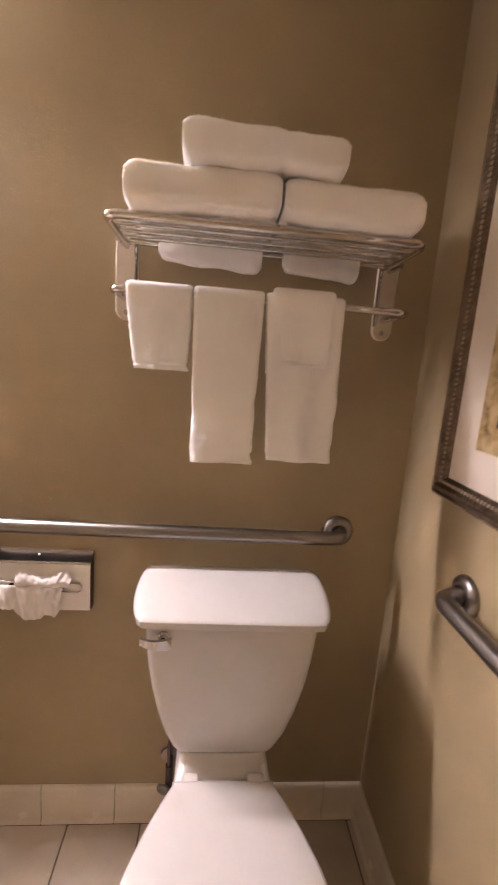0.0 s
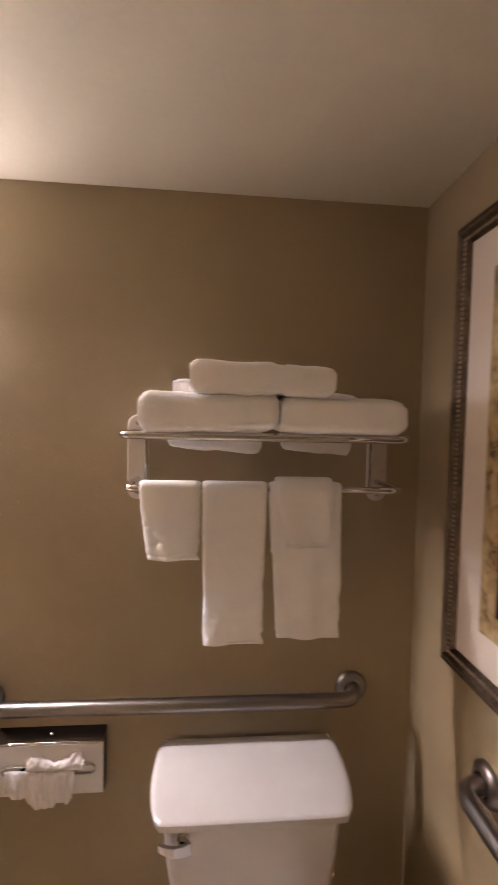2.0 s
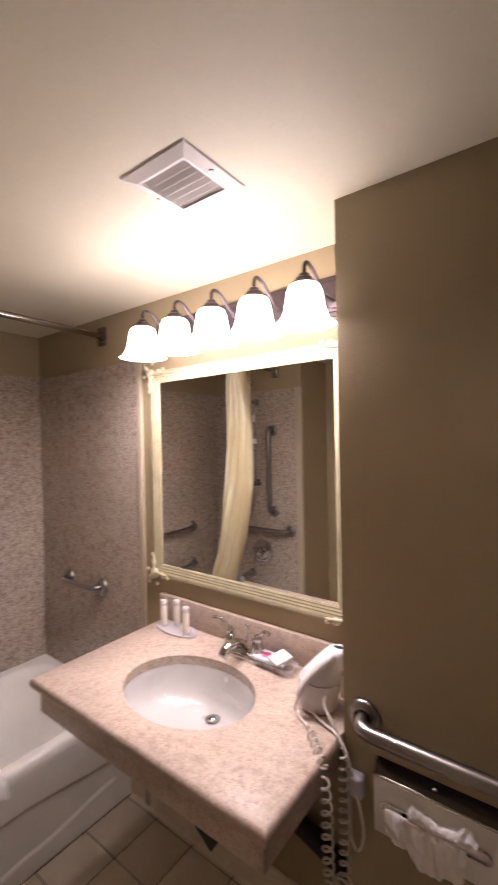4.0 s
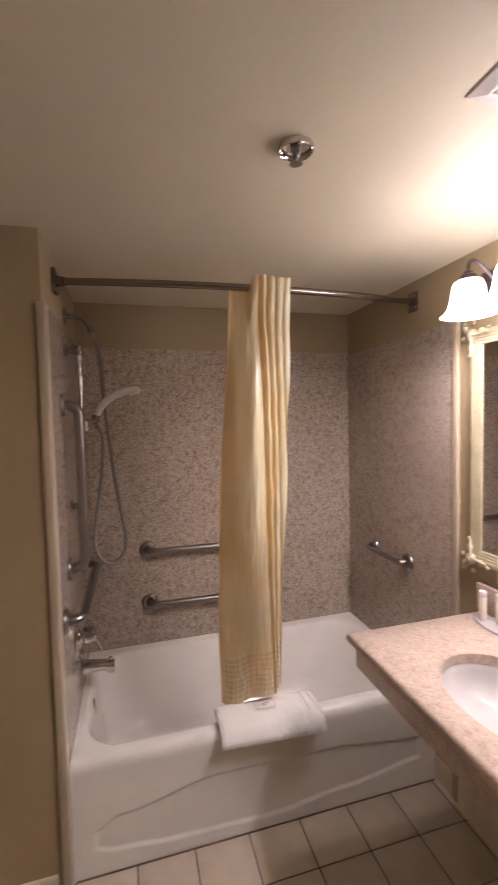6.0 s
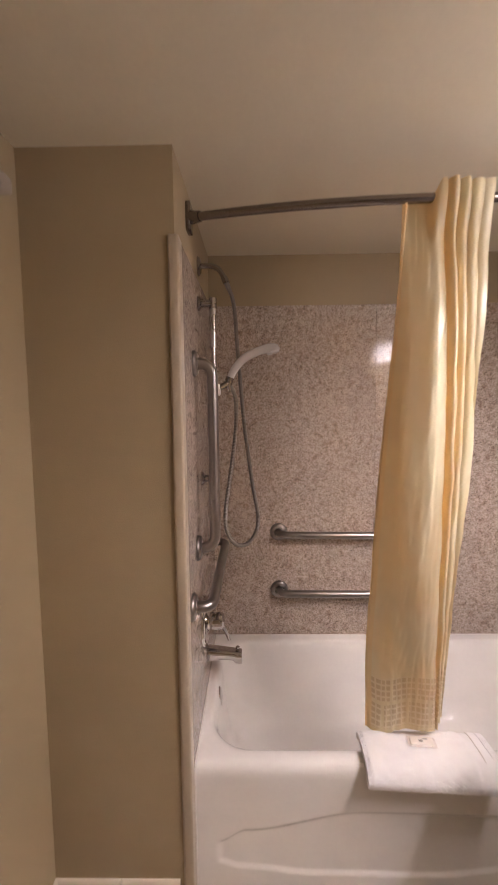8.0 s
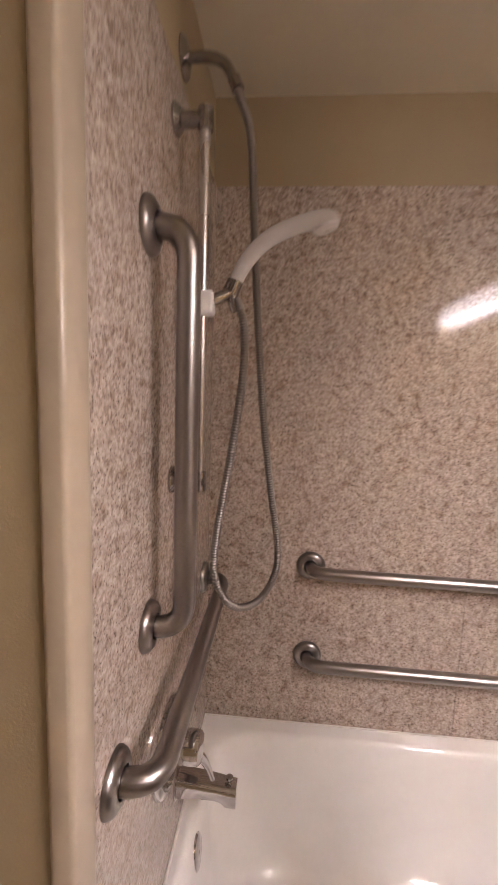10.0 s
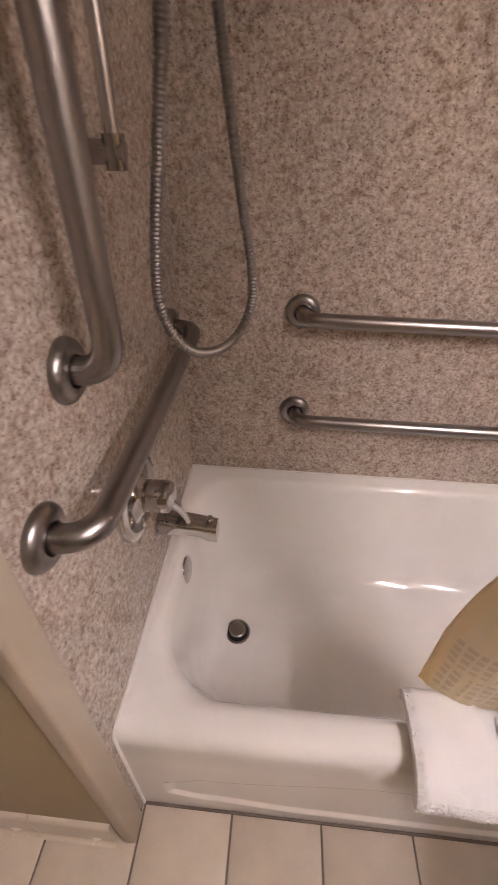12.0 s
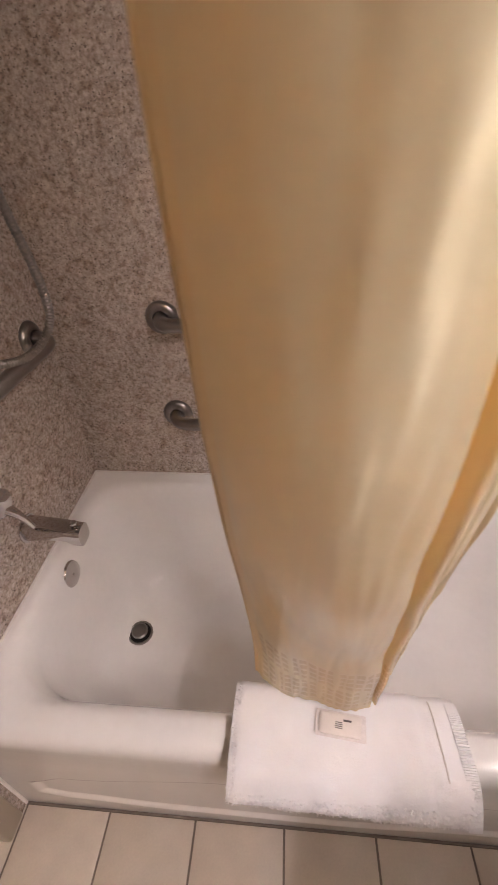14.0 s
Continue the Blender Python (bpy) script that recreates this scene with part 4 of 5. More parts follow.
# ---- toilet ----
def toilet():
    t = thing("toilet", (1.043, 0.9, 0), "white porcelain toilet with its lid closed", "toilet")
    cx = 1.043
    bow = [(0.0, 1.0), (0.78, 1.0), (0.88, 0.96), (0.955, 0.80), (1.0, 0.52), (0.99, 0.28), (0.955, 0.11), (0.90, 0.03), (0.72, 0.008), (0.0, 0.0)]

    lid_bow = [(0.0, 1.0), (0.84, 1.0), (0.93, 0.965), (0.98, 0.86), (1.0, 0.58), (0.985, 0.34), (0.945, 0.15), (0.89, 0.045), (0.77, 0.005), (0.0, 0.0)]

    def tank_plan(half, yf, yb, z, plan=bow):
        right = [Vector((cx + half * w, yf + (yb - yf) * k, 0)) for w, k in plan]
        left = [Vector((cx - half * w, yf + (yb - yf) * k, 0)) for w, k in plan[-2:0:-1]]
        return [Vector((p.x, min(p.y, 1.240), z)) for p in smooth_path(right + left + right[:1], 4)[:-1]]

    rings = []
    for z, half, yf in ((0.452, 0.112, 1.045), (0.456, 0.121, 1.035), (0.475, 0.133, 1.027), (0.52, 0.151, 1.017), (0.58, 0.170, 1.011), (0.65, 0.186, 1.007), (0.72, 0.197, 1.005), (0.818, 0.205, 1.005)):
        rings.append(tank_plan(half, yf, 1.238, z))
    tank = part("tank", loft(rings), M_PORCELAIN, t)
    rings = []
    for z, g in ((0.812, -0.006), (0.815, 0.0), (0.832, 0.002), (0.840, 0.002), (0.846, 0.0), (0.851, -0.005), (0.8545, -0.013), (0.8560, -0.024), (0.8568, -0.045)):
        rings.append([Vector((p.x, p.y, p.z - max(0.0, (z - 0.826) / 0.031) * (0.026 * (1 - soft(p.y, 0.97, 1.20)) - 0.006))) for p in tank_plan(0.227 + g, 0.986 - g, 1.200 + min(0, g), z, lid_bow)])
    part("tank_lid", loft(rings), M_PORCELAIN, t)
    lever = part("flush_lever", lathe([(0.013, 0.0), (0.013, 0.006), (0.009, 0.010), (0.009, 0.020)], (0.893, 1.010, 0.784), (0, -1, 0), 20), M_CHROME, tank, "chrome flush lever")
    part("flush_arm", loft([[(0.844 + 0.067 * u, 0.990 - 0.010 * math.sin(math.pi * u) + dy, 0.783 - 0.004 * u + dz * (0.7 + 0.5 * u)) for dy, dz in ((-0.004, -0.010), (0.004, -0.010), (0.004, 0.011), (-0.004, 0.011))] for u in [i / 8 for i in range(9)]]), M_CHROME, tank, "flat chrome handle")

    halves = [(0.475, 0.0), (0.480, 0.050), (0.495, 0.092), (0.530, 0.138), (0.600, 0.178), (0.680, 0.194), (0.760, 0.195), (0.800, 0.190), (0.850, 0.174), (0.900, 0.154), (0.950, 0.130), (0.978, 0.114), (0.985, 0.106), (0.987, 0.0)]

    def egg(s, z):
        right = [Vector((cx + w, y, 0)) for y, w in halves]
        left = [Vector((cx - w, y, 0)) for y, w in halves[-2:0:-1]]
        fine = smooth_path(right + left + right[:1], 3)[:-1]
        mid = Vector((cx, 0.74, 0))
        return [Vector((mid.x + (p.x - mid.x) * s, mid.y + (p.y - mid.y) * s, z)) for p in fine]

    part("seat", loft([egg(0.985, 0.398), egg(1.0, 0.402), egg(1.0, 0.412), egg(0.99, 0.416)]), M_SEAT, t, "white seat")
    part("lid", loft([egg(0.985, 0.418), egg(0.998, 0.421), egg(0.998, 0.430), egg(0.985, 0.436), egg(0.95, 0.440), egg(0.6, 0.445), egg(0.1, 0.446)]), M_SEAT, t, "white closed lid")
    for dx in (-0.075, 0.075):
        part("hinge", box(cx + dx - 0.020, cx + dx + 0.020, 0.975, 1.000, 0.405, 0.440, 0.006, 3), M_SEAT, t)
    rings = []
    for z, s, back in ((0.001, 0.60, 1.10), (0.03, 0.58, 1.10), (0.12, 0.52, 1.10), (0.22, 0.62, 1.08), (0.31, 0.85, 1.02), (0.37, 0.95, 0.99), (0.397, 0.97, 0.985)):
        rings.append([Vector((p.x, min(p.y + (back - 0.985) * soft(p.y, 0.7, 0.95), 1.16), z)) for p in egg(s, z)])
    part("bowl", loft(rings), M_PORCELAIN, t)
    rings = [round_rect(cx - w, cx + w, yf, 1.215, 0.03, z, 8) for z, w, yf in ((0.20, 0.105, 0.93), (0.36, 0.112, 0.94), (0.405, 0.114, 0.955), (0.415, 0.112, 0.965), (0.432, 0.106, 1.02), (0.4535, 0.104, 1.035))]
    part("tank_shelf", loft(rings), M_PORCELAIN, t)
    part("bolt_cap", lathe([(0.008, 0.0), (0.008, 0.006), (0.003, 0.009)], (cx - 0.052, 1.005, 0.417), (0, 0, 1), 12), M_BRONZE, t)


def supply_valve():
    s = thing("supply_valve", (0.905, Y_TOILET, 0.2), "small chrome water stop valve with a braided hose", "valve")
    part("escutcheon", lathe([(0.030, 0.0), (0.028, 0.005), (0.012, 0.009), (0.009, 0.010)], (0.905, Y_TOILET - 0.0005, 0.225), (0, -1, 0), 24), M_STEEL, s)
    part("stub", tube([(0.905, Y_TOILET - 0.005, 0.225), (0.905, Y_TOILET - 0.060, 0.225)], 0.008, 12), M_STEEL, s)
    part("handle", lathe([(0.019, 0.0), (0.020, 0.006), (0.015, 0.012), (0.004, 0.014)], (0.893, Y_TOILET - 0.068, 0.185), (-0.3, -1, -0.3), 18), M_STEEL, s, "oval chrome handle")
    part("body", tube([(0.905, Y_TOILET - 0.058, 0.180), (0.905, Y_TOILET - 0.058, 0.250)], 0.0105, 12), M_BRONZE, s)
    part("hose", tube(smooth_path([(0.905, Y_TOILET - 0.058, 0.245), (0.903, Y_TOILET - 0.062, 0.32), (0.915, Y_TOILET - 0.075, 0.40), (0.945, Y_TOILET - 0.085, 0.462)], 8), 0.0055, 10), M_BRONZE, s)


toilet()
supply_valve()


# ---- tissue dispenser ----
def tissue_dispenser():
    d = thing("tissue_dispenser", (0.545, Y_TOILET, 0.70), "chrome wall-mounted tissue box with a tissue pulled out", "tissue dispenser")
    x0, x1, yf, z0, z1 = 0.410, 0.678, Y_TOILET - 0.030, 0.704, 0.840
    bm = bmesh.new()
    prof = [(Y_TOILET - 0.0005, z0 + 0.004), (yf + 0.010, z0), (yf, z0 + 0.008), (yf, z1 - 0.006), (yf + 0.003, z1), (Y_TOILET - 0.0005, z1 + 0.023)]
    rings = [[(x, y, z) for y, z in prof] for x in (x0, x0 + 0.002, x1 - 0.002, x1)]
    part("box", loft(rings, bm=bm), M_BOX, d, "dark polished housing", False)
    part("front_plate", box(x0 + 0.001, x1 - 0.001, yf - 0.003, yf - 0.0004, z0 + 0.003, z1 - 0.003, 0.0012, 2), M_PLATE, d, "brushed front plate")
    part("edge_strip", tube([(x0, yf - 0.001, z1 - 0.001), (x1, yf - 0.001, z1 - 0.001)], 0.0035, 8), M_CHROME, d)
    cx, cz, hw, hh = (x0 + x1) / 2, z0 + 0.070, 0.113, 0.0125
    loop = []
    for k in range(40):
        a = 2 * math.pi * k / 40
        sx = hw - hh if math.cos(a) >= 0 else -(hw - hh)
        loop.append((cx + sx + hh * math.cos(a), yf - 0.0040, cz + hh * math.sin(a)))
    part("slot_rim", tube([(p[0], p[1] - 0.0015, p[2]) for p in loop + [loop[0]]], 0.0022, 8), M_CHROME, d)
    # slot isn't cut: its dark inside is a black inset on the plate
    part("slot", loft([[(cx + (p[0] - cx) * 0.62, yf - h, cz + (p[2] - cz) * 0.55) for p in loop] for h in (0.0032, 0.0038)]), M_DARK, d, "black inset for the shaded slot")
    part("lock", lathe([(0.003, 0.0), (0.003, 0.003), (0.001, 0.0035)], (cx, Y_TOILET - 0.015, z1 + 0.0125), (0, -0.5, 0.85), 10), M_STEEL, d)
    n, m = 64, 22

    def ridge(q):
        return abs((q % 1.0) - 0.5) * 2

    bm = bmesh.new()
    for up in (True, False):
        rows = []
        for j in range(m + 1):
            v = j / m
            row = []
            for i in range(n + 1):
                u = i / n
                crease = ridge(u * 3.6 + 0.35 * v + 0.1) - 0.5 + 0.45 * (ridge(u * 8.3 - 0.9 * v) - 0.5)
                rough = noise.noise(Vector((u * 7, v * 4, 3.0 + up)))
                if up:
                    x = cx - 0.050 + 0.132 * u + 0.010 * v * (u - 0.3)
                    rise = 0.037 + 0.009 * math.sin(u * 7.0 + 1.2) - 0.016 * soft(u, 0.88, 1.0) - 0.014 * soft(0.12 - u, 0.0, 0.12)
                    y = yf - 0.0055 - 0.012 * math.sin(math.pi * min(1.0, 0.15 + v)) - 0.007 * crease * v - 0.003 * rough * v
                    z = cz + 0.001 + rise * v + 0.004 * rough * v
                else:
                    x = cx - 0.102 + 0.172 * u + 0.012 * v * (0.4 - u) + 0.004 * crease * v
                    drop = 0.040 + 0.040 * soft(u, 0.0, 0.45) + 0.008 * math.sin(u * 13.0 + 0.6) - 0.030 * soft(u, 0.90, 1.0)
                    y = yf - 0.0075 - 0.020 * math.sin(math.pi * min(0.62, v * 0.9)) - 0.011 * crease * (0.25 + 0.75 * v) - 0.004 * rough * v
                    z = cz + 0.003 + 0.010 * math.sin(math.pi * min(1.0, v * 2.4)) * (0.6 + 0.8 * crease) - drop * v ** 1.25 + 0.003 * rough * v
                row.append(bm.verts.new((x, y, z)))
            rows.append(row)
        for a, b in zip(rows, rows[1:]):
            for i in range(n):
                bm.faces.new((a[i], a[i + 1], b[i + 1], b[i]))
    part("tissue", bm, M_TISSUE, d, "crumpled white tissue")


tissue_dispenser()


# ---- framed picture ----
def framed_picture():
    p = thing("framed_picture", (X_EAST, 0.72, 1.61), "abstract landscape print in an ornate bronze frame with white mat", "picture")
    y0, y1, z0, z1 = 0.372, 1.070, 1.122, 2.098
    w = 0.046
    prof = [(0.0, 0.001), (0.0, 0.014), (0.006, 0.022), (0.012, 0.020), (0.018, 0.027), (0.026, 0.030), (0.033, 0.024), (0.040, 0.018), (w, 0.012), (w, 0.001)]
    corners = [(y0, z0, 1, 1), (y1, z0, -1, 1), (y1, z1, -1, -1), (y0, z1, 1, -1)]
    for a, b in zip(corners, corners[1:] + corners[:1]):
        rings = [[(X_EAST - h, c[0] + c[2] * o, c[1] + c[3] * o) for o, h in prof] for c in (a, b)]
        part("frame_side", loft(rings), M_FRAME, p, smooth=False)
    bead = bmesh.new()

    def add_bead(c, r, sy, sz):
        rows = []
        for i in range(4):
            a = math.pi / 2 * i / 3.2
            rows.append([bead.verts.new((c[0] - r * math.cos(a) * 0.9, c[1] + sy * math.sin(a) * math.cos(2 * math.pi * k / 7), c[2] + sz * math.sin(a) * math.sin(2 * math.pi * k / 7))) for k in range(7)])
        for lo, hi in zip(rows, rows[1:]):
            for k in range(7):
                bead.faces.new((lo[k], lo[(k + 1) % 7], hi[(k + 1) % 7], hi[k]))
    for off, h, r, step in ((0.036, 0.0205, 0.0052, 0.0105), (0.004, 0.0175, 0.0036, 0.0090)):
        ya, yb, za, zb = y0 + off, y1 - off, z0 + off, z1 - off
        ny, nz = int((yb - ya) / step), int((zb - za) / step)
        for i in range(ny + 1):
            for z in (za, zb):
                add_bead((X_EAST - h, ya + (yb - ya) * i / ny, z), r, r * 0.85, r)
        for i in range(1, nz):
            for y in (ya, yb):
                add_bead((X_EAST - h, y, za + (zb - za) * i / nz), r, r, r * 0.85)
    tagged(part("beading", bead, M_BEAD, p, "rubbed bronze beading"), kind="stuff")
    a = w - 0.002
    part("mat_board", box(X_EAST - 0.010, X_EAST - 0.001, y0 + a, y1 - a, z0 + a, z1 - a), M_MATBOARD, p, "off-white mat board", False)
    b = 0.124
    part("marbled_border", box(X_EAST - 0.0115, X_EAST - 0.0098, y0 + b, y1 - b, z0 + b, z1 - b), M_MARBLED, p, "marbled gold paper border", False)
    c = 0.174
    part("print", box(X_EAST - 0.0128, X_EAST - 0.0113, y0 + c, y1 - c, z0 + c, z1 - c), M_PAINTING, p, "abstract print with orange sky over dark shore", False)


framed_picture()


# ---- vanity ----
SINK = (-0.150, 1.160, 0.226, 0.170)


def vanity_top():
    x0, x1, y0, y1, z1 = -0.600, X_NOOK - 0.001, 0.897, Y_NORTH - 0.0005, Z_COUNTER
    v = thing("countertop", (-0.14, 1.2, 0.77), "pinkish beige granite vanity counter with rounded edge and skirt", "countertop")
    cx, cy, ax, ay = SINK
    n = 72

    def square(inset, z):
        pts = []
        for i in range(n):
            a = 2 * math.pi * i / n
            ca, sa = math.cos(a), math.sin(a)
            tx = ((x1 if ca > 0 else x0) - cx) / ca if abs(ca) > 1e-6 else 1e9
            ty = ((y1 if sa > 0 else y0) - cy) / sa if abs(sa) > 1e-6 else 1e9
            k = min(tx, ty)
            px, py = cx + k * ca, cy + k * sa
            pts.append(Vector((min(max(px, x0 + inset), x1 - (inset if py < 1.24 else 0)), min(max(py, y0 + inset), y1), z)))
        # true corners
        for qx, qy in ((x0, y0), (x1, y0), (x1, y1), (x0, y1)):
            j = min(range(n), key=lambda i: (pts[i].x - qx) ** 2 + (pts[i].y - qy) ** 2)
            pts[j] = Vector((min(max(qx, x0 + inset), x1 - (inset if qy < 1.2 else 0)), min(max(qy, y0 + inset), y1), z))
        return pts

    def oval(g, z):
        return [Vector((cx + (ax + g) * math.cos(2 * math.pi * i / n), cy + (ay + g) * math.sin(2 * math.pi * i / n), z)) for i in range(n)]

    rings = [oval(0.006, z1 - 0.034), square(0.012, z1 - 0.034), square(0.004, z1 - 0.031), square(0.0, z1 - 0.022), square(0.0, z1 - 0.012), square(0.003, z1 - 0.005),
             square(0.010, z1), oval(0.004, z1), oval(0.0, z1 - 0.003), oval(0.0, z1 - 0.034), oval(0.006, z1 - 0.034)]
    part("top", loft(rings, caps=False), M_COUNTER, v)
    part("front_skirt", box(x0 + 0.035, x1 - 0.018, y0 + 0.016, y0 + 0.036, z1 - 0.102, z1 - 0.032, 0.002, 2), M_COUNTER, v)
    part("side_skirt", box(x1 - 0.038, x1 - 0.018, y0 + 0.036, Y_TOILET + 0.02, z1 - 0.102, z1 - 0.032, 0.002, 2), M_COUNTER, v)
    part("side_skirt", box(x0 + 0.035, x0 + 0.055, y0 + 0.036, y1, z1 - 0.102, z1 - 0.032, 0.002, 2), M_COUNTER, v)
    part("backsplash", box(-0.612, x1, y1 - 0.020, y1, z1, z1 + 0.102, 0.002, 2), M_COUNTER, v)
    part("support_bracket", loft([[(0.028, y, z), (0.098, y, z), (0.098, y, 0.664 + 0.05 * k), (0.082, y, 0.632 + 0.06 * k), (0.028, y, 0.668 + 0.05 * k)] for k, y, z in ((0, 1.0, 0.783), (1, Y_NORTH - 0.001, 0.783))]), M_DARK, v, "black steel support bracket", False)
    return v


def sink():
    cx, cy, ax, ay = SINK
    s = thing("sink", (cx, cy, 0.70), "oval white undermount washbasin", "sink")
    z = Z_COUNTER - 0.035
    rings = []
    n = 56
    for g, dz in ((1.08, 0.0), (1.02, 0.0), (1.00, -0.004), (0.985, -0.02), (0.95, -0.05), (0.86, -0.082), (0.68, -0.104), (0.42, -0.115), (0.14, -0.120)):
        rings.append([(cx + ax * g * math.cos(2 * math.pi * i / n), cy + 0.112 * (1 - g) + ay * g * math.sin(2 * math.pi * i / n), z + dz) for i in range(n)])
    outer = [[(cx + ax * g * math.cos(2 * math.pi * i / n), cy + ay * g * math.sin(2 * math.pi * i / n), z + dz) for i in range(n)] for g, dz in ((0.14, -0.172), (0.5, -0.164), (0.9, -0.11), (1.02, -0.03), (1.08, 0.0))]
    part("bowl", loft(rings + outer, caps=False), M_PORCELAIN, s)
    part("drain", lathe([(0.026, 0.0), (0.026, 0.004), (0.018, 0.005), (0.017, 0.010), (0.010, 0.013), (0.001, 0.014)], (cx + 0.008, cy + 0.098, z - 0.121), (0, 0, 1), 24), M_CHROME, s, "chrome pop-up drain")
    part("overflow_ring", lathe([(0.0095, 0.0), (0.0095, 0.002), (0.006, 0.003), (0.005, -0.003)], (cx + 0.012, cy + ay * 0.982, z - 0.018), (0, -1, 0.25), 18), M_PLATE, s)
    part("waste_pipe", tube(rounded([(cx, cy + 0.02, z - 0.172), (cx, cy + 0.02, 0.50), (cx, 1.30, 0.47), (cx + 0.20, 1.42, 0.40), (cx + 0.38, 1.452, 0.30), (cx + 0.38, Y_NORTH, 0.30)], 0.03, 5), 0.030, 12), M_DARK, s, "black insulated waste pipe")


def faucet():
    f = thing("sink_faucet", (-0.12, 1.405, Z_COUNTER), "chrome two-handle centerset basin faucet", "faucet")
    cx, cy, z = -0.120, 1.400, Z_COUNTER
    part("base", loft([round_rect(cx - 0.088 + g, cx + 0.088 - g, cy - 0.028 + g, cy + 0.028 - g, 0.024 - g * 0.8, z + h, 8) for g, h in ((0.0, 0.0005), (0.0, 0.012), (0.004, 0.020), (0.014, 0.026))]), M_CHROME, f)
    part("spout", tube(smooth_path([(cx, cy + 0.004, z + 0.012), (cx, cy - 0.018, z + 0.046), (cx, cy - 0.052, z + 0.062), (cx, cy - 0.090, z + 0.060), (cx, cy - 0.112, z + 0.044)], 8), lambda u: 0.0225 - 0.007 * u, 18), M_CHROME, f)
    for s in (-1, 1):
        h = part("handle_hub", lathe([(0.023, 0.0), (0.022, 0.030), (0.018, 0.042), (0.015, 0.048), (0.016, 0.060), (0.009, 0.070), (0.001, 0.072)], (cx + s * 0.060, cy, z + 0.018), (0, 0, 1), 22), M_CHROME, f)
        part("lever", tube(smooth_path([(cx + s * 0.060, cy, z + 0.080), (cx + s * 0.078, cy - 0.004, z + 0.096), (cx + s * 0.098, cy - 0.010, z + 0.114), (cx + s * 0.122, cy - 0.016, z + 0.112)], 6), lambda u: 0.0085 - 0.002 * u + 0.002 * soft(u, 0.8, 1), 12, flat=0.7), M_CHROME, h)
    part("lift_rod", lathe([(0.003, 0.0), (0.003, 0.060), (0.007, 0.064), (0.007, 0.078), (0.003, 0.082)], (cx, cy + 0.018, z + 0.022), (0, 0, 1), 12), M_CHROME, f)


def toiletries():
    z = Z_COUNTER
    tray = thing("bottle_tray", (-0.47, 1.40, z), "cloudy oval plastic tray for small bottles", "tray")
    part("plate", loft([[(-0.458 + 0.108 * g * math.cos(2 * math.pi * i / 40), 1.404 + 0.047 * g * math.sin(2 * math.pi * i / 40), z + h) for i in range(40)] for g, h in ((0.96, 0.0006), (1.0, 0.003), (1.0, 0.0085), (0.985, 0.0092), (0.955, 0.0075))]), M_TRAY, tray)
    for x, y in ((-0.525, 1.398), (-0.480, 1.426), (-0.398, 1.396)):
        b = thing("toiletry_bottle", (x, y, z + 0.008), "small white cylindrical toiletry bottle on a clear tray", "bottle", "hotel toiletry bottles")
        part("tube", lathe([(0.012, 0.0), (0.0135, 0.003), (0.0135, 0.078), (0.0125, 0.082)], (x, y, z + 0.008), (0, 0, 1), 20), M_PAPER, b)
        part("cap", lathe([(0.0135, 0.0), (0.0140, 0.003), (0.0140, 0.016), (0.012, 0.019), (0.001, 0.019)], (x, y, z + 0.0905), (0, 0, 1), 20), M_PLASTIC, b)
    dish = thing("soap_dish", (0.02, 1.41, z), "clear plastic soap dish", "soap dish")
    part("dish", loft([round_rect(-0.055 - g, 0.085 + g, 1.365 - g, 1.435 + g, 0.018, z + h, 6) for g, h in ((-0.006, 0.0006), (0.0, 0.014), (0.002, 0.022), (-0.001, 0.022), (-0.004, 0.014), (-0.010, 0.006))]), M_CLEAR, dish)
    pk = thing("soap_packet", (-0.02, 1.40, z + 0.02), "pale blue soap packet with a pink print", "soap packet")
    part("wrapper", box(-0.062, 0.060, 1.368, 1.428, z + 0.0225, z + 0.034, 0.004, 2), M_BLUE, pk)
    part("print", lathe([(0.018, 0.0), (0.018, 0.0006), (0.001, 0.0007)], (-0.020, 1.398, z + 0.0340), (0, 0, 1), 18), M_PINK, pk, "round pink print")
    pk = thing("soap_packet", (0.035, 1.39, z + 0.03), "small cream soap packet lying on another packet", "soap packet")
    bm = box(-0.026, 0.026, -0.034, 0.034, 0.0, 0.012, 0.004, 2)
    w = part("wrapper", bm, M_PAPER, pk)
    w.matrix_parent_inverse = Matrix()
    w.matrix_basis = pose(0.0, 0.005, 0.0055, 6, 8, -18)


